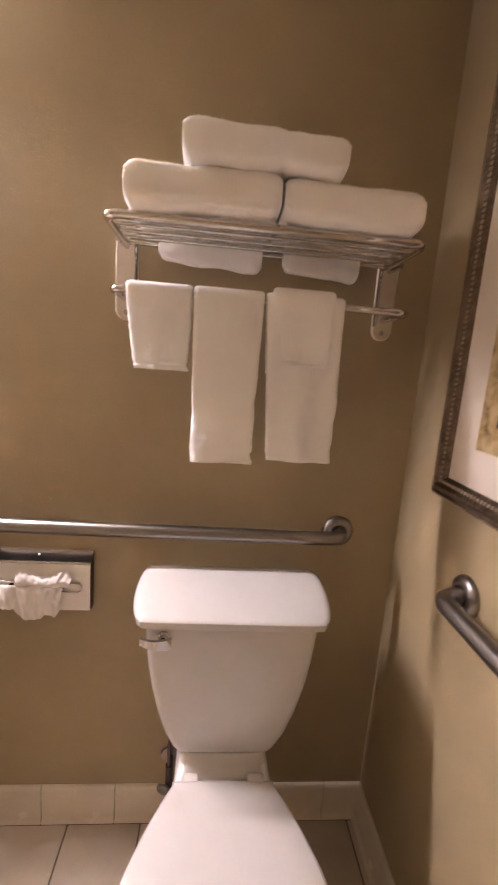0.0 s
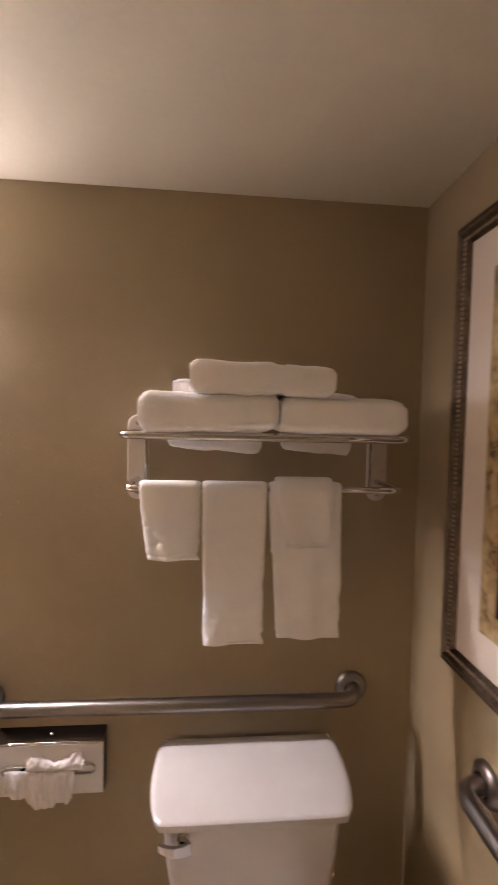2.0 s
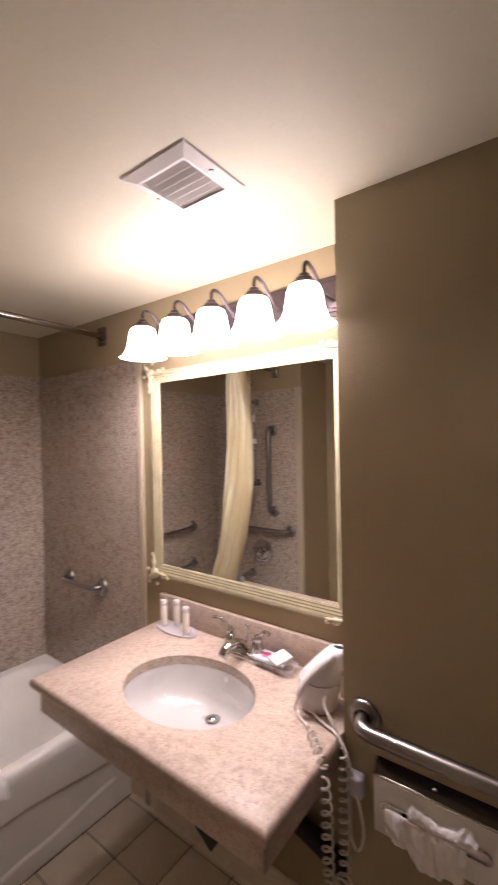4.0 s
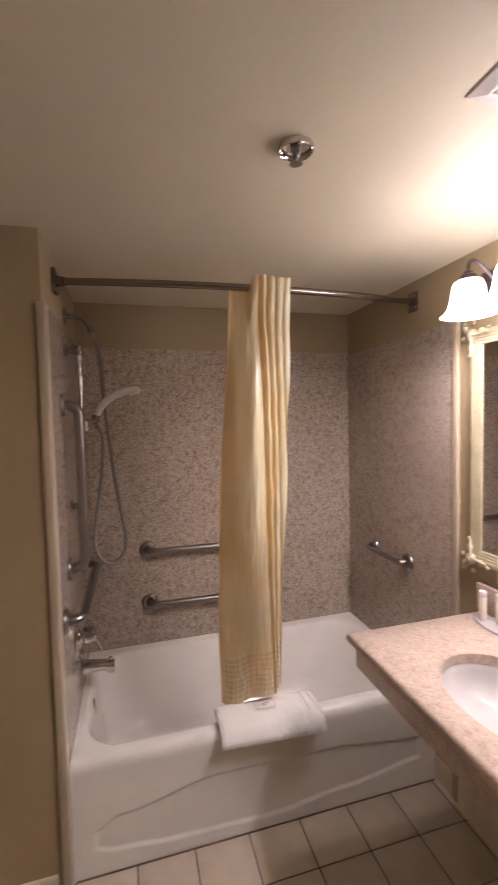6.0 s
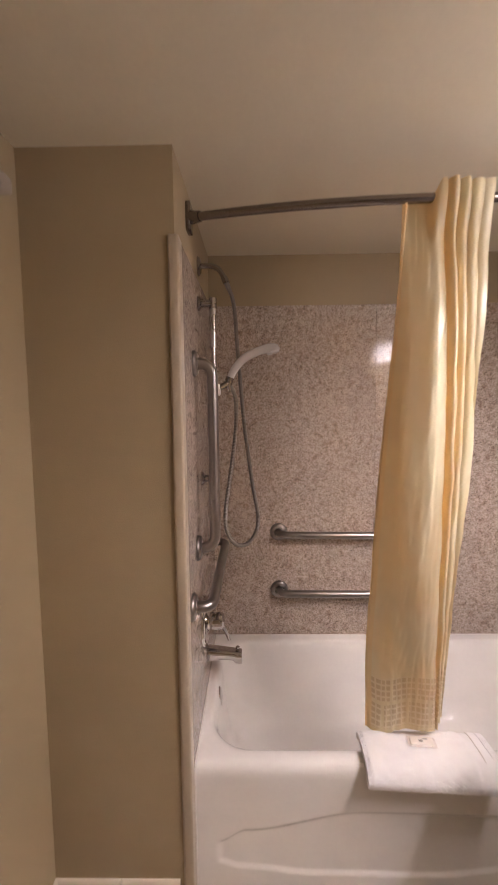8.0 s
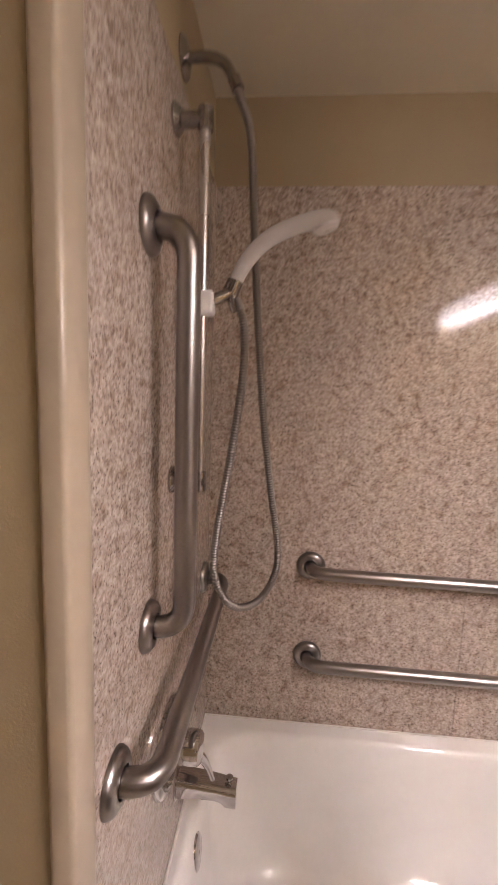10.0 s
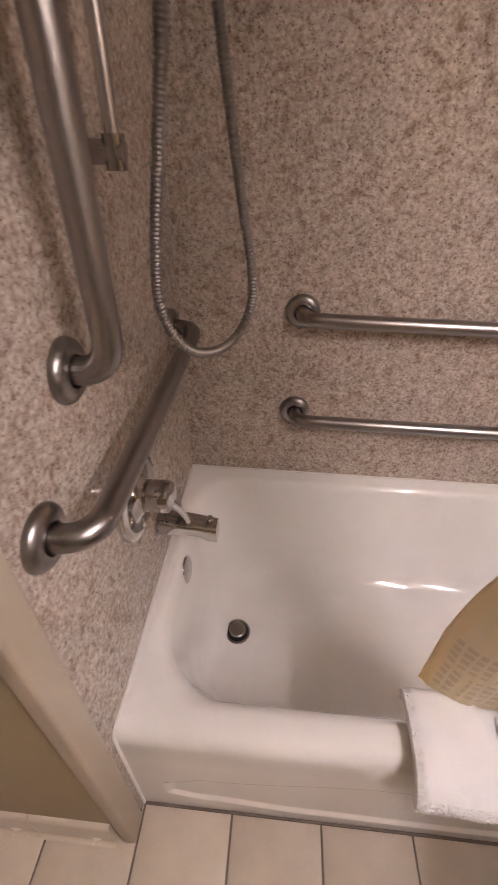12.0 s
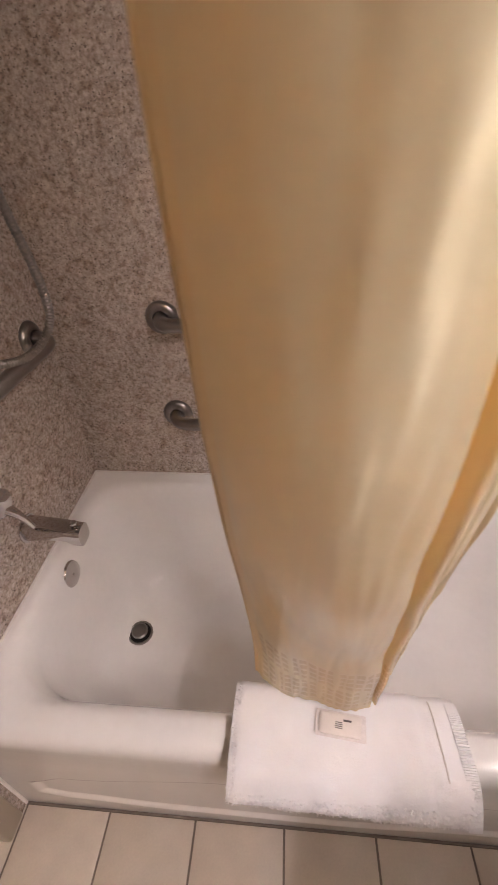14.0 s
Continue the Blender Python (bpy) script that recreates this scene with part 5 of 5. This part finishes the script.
def hair_dryer():
    h = thing("hair_dryer", (0.235, 1.33, Z_COUNTER), "white hotel hair dryer in its wall cradle beside the counter", "hair dryer")
    spec = [(0.198, 1.320, 0.040, 0.888), (0.198, 1.320, 0.052, 0.892), (0.200, 1.321, 0.058, 0.912), (0.204, 1.323, 0.061, 0.945), (0.209, 1.326, 0.060, 0.968)]
    ring = lambda x, y, r, z: [(x + 0.018 + r * math.cos(2 * math.pi * i / 28), y - 0.018 + r * 0.92 * math.sin(2 * math.pi * i / 28), z) for i in range(28)]
    part("cradle", loft([ring(*s) for s in spec]), M_PLASTIC, h, "white plastic cradle")
    spec = [(0.209, 1.326, 0.0575, 0.9695), (0.213, 1.327, 0.0550, 0.982), (0.226, 1.332, 0.0465, 1.006), (0.241, 1.338, 0.0385, 1.030), (0.252, 1.342, 0.0330, 1.046), (0.256, 1.344, 0.0300, 1.0520), (0.257, 1.345, 0.0250, 1.0552), (0.257, 1.345, 0.014, 1.0560)]
    body = part("body", loft([ring(*s) for s in spec]), M_PLASTIC, h)
    # black oval on the closed body for the vent's dark inside
    part("air_slot_shade", loft([[(0.275 + s * 0.017 * math.cos(2 * math.pi * i / 20), 1.327 + s * 0.007 * math.sin(2 * math.pi * i / 20), 1.0562 + dz) for i in range(20)] for s, dz in ((1, 0), (0.9, 0.001))]), M_DARK, body)
    part("handle", tube(smooth_path([(0.272, 1.296, 1.048), (0.246, 1.266, 1.022), (0.218, 1.246, 0.988), (0.199, 1.240, 0.954), (0.194, 1.240, 0.940)], 8), lambda u: 0.0150 - 0.004 * u, 16, flat=0.7), M_PLASTIC, h, "white curved handle")
    part("wall_bracket", box(0.285, X_NOOK - 0.001, 1.305, 1.355, 0.930, 0.985, 0.004, 2), M_CORD, h, "beige wall bracket")

    def helix(a, b, turns, r, phase=0.0):
        a, b = Vector(a), Vector(b)
        d = (b - a)
        t = d.normalized()
        s1 = t.cross(Vector((1, 0.2, 0))).normalized()
        s2 = t.cross(s1)
        out = []
        for i in range(turns * 14 + 1):
            u = i / (turns * 14)
            g = r * (0.35 + 0.65 * math.sin(math.pi * min(1, u * 3 + 0.12) / 2))
            q = phase + 2 * math.pi * turns * u
            out.append(a + d * u + g * (math.cos(q) * s1 + math.sin(q) * s2))
        return out

    lead = [(0.194, 1.240, 0.938), (0.184, 1.236, 0.900), (0.200, 1.226, 0.893), (0.245, 1.200, 0.893)]
    part("coiled_cord", tube(smooth_path(lead, 6), 0.0034, 8), M_CORD, h, "beige coiled cord")
    part("coiled_cord", tube(helix((0.245, 1.200, 0.897), (0.336, 1.112, 0.880), 5, 0.010), 0.0028, 7), M_CORD, h)
    part("coiled_cord", tube(helix((0.340, 1.109, 0.872), (0.340, 1.118, 0.565), 11, 0.012), 0.0029, 7), M_CORD, h)
    part("coiled_cord", tube(helix((0.338, 1.212, 0.872), (0.340, 1.200, 0.570), 12, 0.0115, 1.0), 0.0029, 7), M_CORD, h)
    part("coiled_cord", tube(helix((0.340, 1.118, 0.565), (0.342, 1.200, 0.560), 5, 0.016), 0.0029, 7), M_CORD, h)
    part("cord", tube(smooth_path([(0.200, 1.262, 0.905), (0.262, 1.240, 0.893), (0.310, 1.222, 0.892), (0.338, 1.212, 0.872)], 6), 0.0034, 8), M_CORD, h)
    # straight lead to the plug on the wall, with a slack loop
    part("power_lead", tube(smooth_path([(0.262, 1.290, 0.965), (0.266, 1.250, 0.935), (0.300, 1.232, 0.905), (0.338, 1.224, 0.850), (0.362, 1.218, 0.780), (0.384, 1.214, 0.700), (0.380, 1.214, 0.650), (0.366, 1.214, 0.632), (0.352, 1.216, 0.655), (0.347, 1.222, 0.720), (0.347, 1.226, 0.760)], 8), 0.0036, 8), M_CORD, h, "white power lead")
    part("plug", box(0.338, 0.378, Y_TOILET - 0.034, Y_TOILET - 0.0005, 0.752, 0.806, 0.007, 3), M_TRAY, h, "cloudy plug block")


vanity_top()
sink()
faucet()
toiletries()
hair_dryer()


# ---- mirror ----
def wall_mirror():
    m = thing("wall_mirror", (-0.19, Y_NORTH, 1.05), "large wall mirror in a cream gilt frame with corner ornaments", "mirror")
    gx0, gx1, gz0, gz1, w = -0.596, 0.212, 1.112, 1.882, 0.052
    part("glass", box(gx0 - 0.004, gx1 + 0.004, Y_NORTH - 0.010, Y_NORTH - 0.0005, gz0 - 0.004, gz1 + 0.004), M_MIRROR, m, "silvered mirror glass", False)
    prof = [(0.0, 0.0105), (0.0, 0.0135), (0.005, 0.0165), (0.009, 0.0155), (0.015, 0.0185), (0.019, 0.0175), (0.025, 0.0205), (0.029, 0.0195), (0.036, 0.0225), (0.044, 0.0225), (w - 0.003, 0.020), (w, 0.016), (w, 0.0005)]
    corners = [(gx0, gz0, -1, -1), (gx1, gz0, 1, -1), (gx1, gz1, 1, 1), (gx0, gz1, -1, 1)]
    for a, b in zip(corners, corners[1:] + corners[:1]):
        rings = [[(c[0] + c[2] * o, Y_NORTH - h, c[1] + c[3] * o) for o, h in prof] for c in (a, b)]
        part("frame_side", loft(rings), M_GILT, m, smooth=False)
    for cx, cz, sx, sz in corners:
        bm = bmesh.new()
        ox, oz = cx + sx * 0.040, cz + sz * 0.040
        for k, (dx, dz, r) in enumerate(((0, 0, 0.018), (-0.034, 0.004, 0.011), (0.004, -0.034, 0.011), (-0.056, 0.010, 0.007), (0.010, -0.056, 0.007), (0.022, 0.018, 0.010), (0.034, -0.006, 0.007), (-0.006, 0.034, 0.007), (0.030, 0.034, 0.006))):
            dx, dz, r = 1.35 * dx, 1.35 * dz, 1.3 * r
            lathe([(r, 0.0), (r * 0.92, r * 0.45), (r * 0.6, r * 0.75), (r * 0.25, r * 0.9)], (ox + sx * dx, Y_NORTH - 0.018, oz + sz * dz), (0, -1, 0), 12, bm)
        tube([(ox - sx * 0.075, Y_NORTH - 0.026, oz + sz * 0.002), (ox - sx * 0.02, Y_NORTH - 0.032, oz - sz * 0.006), (ox + sx * 0.02, Y_NORTH - 0.030, oz + sz * 0.020), (ox + sx * 0.034, Y_NORTH - 0.026, oz + sz * 0.034)], 0.005, 8, bm)
        tube([(ox + sx * 0.002, Y_NORTH - 0.026, oz - sz * 0.075), (ox - sx * 0.006, Y_NORTH - 0.032, oz - sz * 0.02), (ox + sx * 0.020, Y_NORTH - 0.030, oz + sz * 0.02)], 0.005, 8, bm)
        part("corner_ornament", bm, M_CREAM, m, "scrolled leaf ornament")


wall_mirror()


# ---- vanity light ----
def vanity_light():
    v = thing("vanity_light", (-0.14, Y_NORTH, 2.02), "five-lamp vanity light with lit frosted bell shades and dark bronze arms", "wall lamp")
    x0, x1 = -0.600, 0.312
    rings = []
    for h, g in ((0.0005, 0.0), (0.012, 0.0), (0.016, 0.010), (0.020, 0.012), (0.024, 0.022)):
        rings.append([(x0 + g, Y_NORTH - h, 2.012 + g), (x1 - g, Y_NORTH - h, 2.012 + g), (x1 - g, Y_NORTH - h, 2.136 - g), (x0 + g, Y_NORTH - h, 2.136 - g)])
    part("back_plate", loft(rings), M_BRONZE, v, smooth=False)
    for i, x in enumerate(LAMP_X):
        y = LAMP_Y
        path = smooth_path([(x, Y_NORTH - 0.022, 2.052), (x, y + 0.125, 2.054), (x, y + 0.080, 2.082), (x, y + 0.044, 2.110), (x, y + 0.016, 2.117), (x, y + 0.002, 2.103), (x, y, 2.076)], 7)
        arm = part("arm", tube(path, 0.0058, 10), M_BRONZE, v)
        part("boss", lathe([(0.022, 0.0), (0.020, 0.006), (0.010, 0.010)], (x, Y_NORTH - 0.023, 2.052), (0, -1, 0), 20), M_BRONZE, arm)
        part("cap", lathe([(0.007, 0.030), (0.014, 0.026), (0.017, 0.018), (0.024, 0.014), (0.027, 0.006), (0.034, 0.002), (0.035, -0.006)], (x, y, 2.054), (0, 0, 1), 26), M_BRONZE, v, "stepped bronze cap")
        prof = [(0.031, 0.112), (0.040, 0.106), (0.047, 0.090), (0.051, 0.066), (0.055, 0.042), (0.062, 0.022), (0.074, 0.006), (0.083, 0.0)]
        seg = 32
        outer = [[(x + r * math.cos(2 * math.pi * k / seg), y + r * math.sin(2 * math.pi * k / seg), 1.942 + h) for k in range(seg)] for r, h in prof]
        inner = [[(x + (r - 0.003) * math.cos(2 * math.pi * k / seg), y + (r - 0.003) * math.sin(2 * math.pi * k / seg), 1.942 + h) for k in range(seg)] for r, h in prof[::-1]]
        part("shade", loft(outer + inner, caps=False), M_GLOW, v, "lit frosted glass bell shade")
        lamp = bpy.data.lights.new("bulb", "POINT")
        lamp.energy, lamp.color, lamp.shadow_soft_size = BULB_WATTS, LAMP_COLOUR, 0.028
        ob = new("bulb", lamp)
        ob.parent = v
        ob.matrix_parent_inverse = v.matrix_basis.inverted()
        ob.location = (x, y - 0.010, 1.970)


vanity_light()


# ---- ceiling and wall fittings ----
def ceiling_vent():
    v = thing("ceiling_vent", (0.084, 0.956, Z_CEIL), "square white metal ceiling vent with dark louvres", "vent")
    x0, x1, y0, y1, w = -0.019, 0.187, 0.855, 1.057, 0.034
    prof = [(0.0, 0.0005), (0.002, 0.004), (w - 0.006, 0.012), (w, 0.012), (w, 0.0005)]
    corners = [(x0, y0, 1, 1), (x1, y0, -1, 1), (x1, y1, -1, -1), (x0, y1, 1, -1)]
    for a, b in zip(corners, corners[1:] + corners[:1]):
        rings = [[(c[0] + c[2] * o, c[1] + c[3] * o, Z_CEIL - h) for o, h in prof] for c in (a, b)]
        part("frame_side", loft(rings), M_VENT, v, smooth=False)
    # the ceiling is whole here; a black sheet paints the duct's shade
    part("backing", box(x0 + w - 0.001, x1 - w + 0.001, y0 + w - 0.001, y1 - w + 0.001, Z_CEIL - 0.0015, Z_CEIL - 0.0004), M_DARK, v, "black sheet for the shaded opening", False)
    for k in range(6):
        y = y0 + w + 0.010 + 0.0228 * k
        part("slat", loft([[(x, y, Z_CEIL - 0.003), (x, y + 0.002, Z_CEIL - 0.0025), (x, y + 0.016, Z_CEIL - 0.0105), (x, y + 0.014, Z_CEIL - 0.0115)] for x in (x0 + w, x1 - w)]), M_VENT, v, smooth=False)
    for x, y in ((x0 + 0.017, (y0 + y1) / 2), (x1 - 0.017, (y0 + y1) / 2)):
        part("screw", lathe([(0.005, 0.007), (0.005, 0.0105), (0.002, 0.0115)], (x, y, Z_CEIL), (0, 0, -1), 12), M_STEEL, v)


def sprinkler():
    s = thing("sprinkler", (-0.234, 0.592, Z_CEIL), "chrome fire sprinkler head in a round ceiling plate", "sprinkler")
    c = Vector((-0.234, 0.592, Z_CEIL))
    part("escutcheon", lathe([(0.041, 0.0003), (0.042, 0.004), (0.040, 0.011), (0.037, 0.013), (0.033, 0.010), (0.0305, 0.002)], c, (0, 0, -1), 36), M_CHROME, s)
    # flat black disc painting the shade within the ring
    part("recess_shade", lathe([(0.0295, 0.0016), (0.001, 0.0018)], c, (0, 0, -1), 24), M_DARK, s)
    part("body", lathe([(0.013, 0.0009), (0.013, 0.008), (0.008, 0.011), (0.0035, 0.014), (0.0035, 0.028), (0.006, 0.030), (0.006, 0.036)], c, (0, 0, -1), 20), M_STEEL, s)
    for k in (-1, 1):
        part("arm", tube(smooth_path([c + Vector((k * 0.009, 0, -0.008)), c + Vector((k * 0.015, 0, -0.020)), c + Vector((k * 0.005, 0, -0.035))], 5), 0.0028, 8), M_STEEL, s)
    rings = []
    for z, sc in ((-0.0365, 1), (-0.0378, 1)):
        rings.append([c + Vector(((0.016 if k % 2 else 0.0125) * sc * math.cos(2 * math.pi * k / 32), (0.016 if k % 2 else 0.0125) * sc * math.sin(2 * math.pi * k / 32), z)) for k in range(32)])
    part("deflector", loft(rings), M_STEEL, s, "toothed steel deflector", smooth=False)


def alarm_strobe():
    a = thing("alarm_strobe", (-0.585, Y_SOUTH, 2.02), "white fire alarm strobe with a clear lens", "alarm strobe")
    part("plate", box(-0.646, -0.530, Y_SOUTH + 0.0005, Y_SOUTH + 0.014, 2.020, 2.136, 0.003, 2), M_PLASTIC, a)
    part("housing", box(-0.612, -0.556, Y_SOUTH + 0.013, Y_SOUTH + 0.046, 2.056, 2.094, 0.004, 2), M_PLASTIC, a)
    part("lens", box(-0.652, -0.606, Y_SOUTH + 0.012, Y_SOUTH + 0.066, 2.050, 2.092, 0.010, 3), M_CLEAR, a, "clear strobe lens")
    part("reflector", lathe([(0.016, 0.0), (0.015, 0.014), (0.009, 0.030), (0.004, 0.036)], (-0.628, Y_SOUTH + 0.014, 2.071), (0, 1, 0), 18), M_CHROME, a)


ceiling_vent()
sprinkler()
alarm_strobe()


# ---- bath mat and soap on the tub rim ----
def bath_mat():
    m = thing("bath_mat", (-0.88, 0.71, Z_RIM), "thick white terry bath mat folded over the tub rim", "bath mat")
    ya, yb = 0.496, 0.900
    spine = [(-0.976, 0.420), (-0.961, 0.441), (-0.938, 0.4475), (-0.900, 0.4480), (-0.858, 0.4465), (-0.830, 0.437), (-0.811, 0.419), (-0.802, 0.402)]
    path = smooth_path([(x, 0, z) for x, z in spine], 5)
    n = 60
    rings = []
    for i in range(n + 1):
        u = i / n
        y = ya + (yb - ya) * u
        skew = 0.012 * (u - 0.5)
        th = 0.0135 * (1.0 if 1 < i < n - 1 else 0.7) * (0.82 if u > 0.80 else 1.0)
        upper, lower = [], []
        for k, p in enumerate(path):
            a, b = path[max(0, k - 1)], path[min(len(path) - 1, k + 1)]
            t = (b - a).normalized()
            nrm = Vector((-t.z, 0, t.x))
            if nrm.z < 0:
                nrm = -nrm
            d = noise.noise(Vector((p.x * 28, y * 22, 2.0))) * 0.0030 + noise.noise(Vector((p.x * 90, y * 90, 7.0))) * 0.0016
            tt = th * (0.55 + 0.45 * min(1.0, min(k, len(path) - 1 - k) / 3))
            q = Vector((p.x + skew * 0.4, y + 0.012 * (k / len(path)) * (1 if u > 0.5 else -0.4), p.z - 0.018 * u * soft(k / len(path), 0.6, 1.0)))
            upper.append(q + nrm * (tt + d))
            lower.append(q - nrm * tt)
        rings.append(upper + lower[::-1])
    pile(part("folded_cloth", loft(rings), M_TOWEL, m), 5000, 0.0034, 77, lambda c: c.y < 0.506 or c.y > 0.892 or c.z < 0.408 or c.x > -0.806)
    seam = [(p.x + 0.001, 0.852 + 0.012 * k / len(path), p.z + 0.0125 - 0.012 * soft(k / len(path), 0.6, 1.0)) for k, p in enumerate(path) if 4 < k < len(path) - 4]
    part("seam", tube(seam, 0.0014, 6), M_CORD, m)
    stitches = bmesh.new()
    for k in range(5, len(path) - 1):
        for h in (0.25, 0.75):
            q = path[k - 1].lerp(path[k], h)
            f = (k - 1 + h) / len(path)
            drop = 0.018 * 0.98 * soft(f, 0.6, 1.0)
            tilt = soft(f, 0.62, 0.95)
            tube([(q.x + 0.002 + 0.010 * tilt, yb - 0.020 + 0.012 * f, q.z + 0.0105 - drop - 0.006 * tilt), (q.x + 0.002 + 0.009 * tilt, yb + 0.0015 + 0.012 * f, q.z + 0.0085 - drop - 0.006 * tilt)], 0.0022, 6, stitches)
    tagged(part("edge_stitches", stitches, M_TOWEL, m, "whip-stitched edge"), kind="stuff")


def rim_soap():
    s = thing("wrapped_soap", (-0.905, 0.69, 0.46), "cream soap bar in a frosted sachet on the bath mat", "soap")
    bm = loft([round_rect(-0.046 + g, 0.046 - g, -0.022 + g, 0.022 - g, 0.006, z, 5) for g, z in ((0.004, 0.0), (0.0, 0.004), (0.0, 0.010), (0.004, 0.0135))])
    w = part("bar", bm, M_PAPER, s)
    sachet = part("sachet", loft([round_rect(-0.054 + g, 0.056 - g, -0.027 + g * 0.6, 0.027 - g * 0.6, 0.004, z, 5) for g, z in ((0.003, 0.0035), (0.0, 0.0050), (0.0, 0.0056), (0.006, 0.0060))]), M_FILM, s, "frosted plastic sachet")
    bars = []
    for x0, x1, y0, y1 in ((0.006, 0.024, 0.006, 0.010),):
        bars.append(part("print", box(x0, x1, y0, y1, 0.01352, 0.0138), M_INK, s, "dark printed bar", False))
    for k in range(4):
        y = 0.003 - 0.0038 * k
        bars.append(part("print", box(-0.012, 0.004, y - 0.0012, y + 0.0006, 0.01352, 0.0137), M_INK, s, "fine printed line", False))
    for o in (w, sachet, *bars):
        o.matrix_parent_inverse = Matrix()
    s.rotation_euler = (radians(1), 0, radians(84))
    s.location = (-0.906, 0.688, 0.4620)
    s.scale = (0.80, 0.80, 0.80)


bath_mat()
rim_soap()


# ---- floor tiles and base tiles ----
def floor_tiles():
    floor = bpy.data.objects["floor"]
    h = TILE / 2 - 0.0026
    bm = loft([round_rect(-h + g, h - g, -h + g, h - g, 0.003, z, 2) for g, z in ((0.0, -0.004), (0.0, -0.0012), (0.0014, 0.0)) ])
    first = None
    ox, oy = -0.655, 0.173
    for i in range(-2, 12):
        for j in range(-4, 8):
            x, y = ox + TILE * (i + 0.5), oy + TILE * (j + 0.5)
            if x + h < X_APRON or x - h > X_EAST or y - h > Y_NORTH or y + h < Y_SOUTH or (x > X_NOOK + 0.12 and y - h > Y_TOILET):
                continue
            if x + h < X_PIER and y + h < Y_TUB:
                continue
            if first is None:
                first = part("tile", bm, M_TILE, floor)
                tile = first
            else:
                tile = new("tile", first.data)
                tile.parent = floor
            tile.location = (x, y, 0.0)


def base_tiles():
    base = thing("baseboard", (0, 0, 0), "glazed beige ceramic cove base tiles along the walls", "baseboard", "", "structure")
    L = TILE - 0.0016
    prof = [(0.0, 0.0), (0.020, 0.0), (0.016, 0.003), (0.0125, 0.010), (0.0115, 0.020), (0.0110, 0.106), (0.0090, 0.115), (0.0050, 0.119), (0.0, 0.120)]
    bm = loft([[(x, -y, z) for y, z in prof] for x in (0.0008, L)])
    first = None
    runs = [((X_NOOK, Y_TOILET), 0, X_EAST - X_NOOK), ((X_EAST, Y_TOILET), -90, Y_TOILET - Y_SOUTH), ((X_APRON, Y_NORTH), 0, X_NOOK - X_APRON),
            ((X_NOOK, Y_NORTH), -90, Y_NORTH - Y_TOILET), ((X_EAST, Y_SOUTH), 180, X_EAST - X_PIER), ((X_PIER, Y_TUB - 0.008 - 2 * TILE), 90, 2 * TILE - 0.03)]
    for (x, y), turn, length in runs:
        k = 0
        while k * TILE < length - 0.02:
            dx, dy = math.cos(radians(turn)), math.sin(radians(turn))
            if first is None:
                first = part("base_tile", bm, M_BASE, base)
                ob = first
            else:
                ob = new("base_tile", first.data)
                ob.parent = base
            room = min(1.0, (length - k * TILE) / TILE)
            ob.matrix_basis = pose(x + dx * k * TILE, y + dy * k * TILE, 0.0, 0, 0, turn) @ Matrix.Diagonal((room, 1, 1, 1))
            k += 1


floor_tiles()
base_tiles()
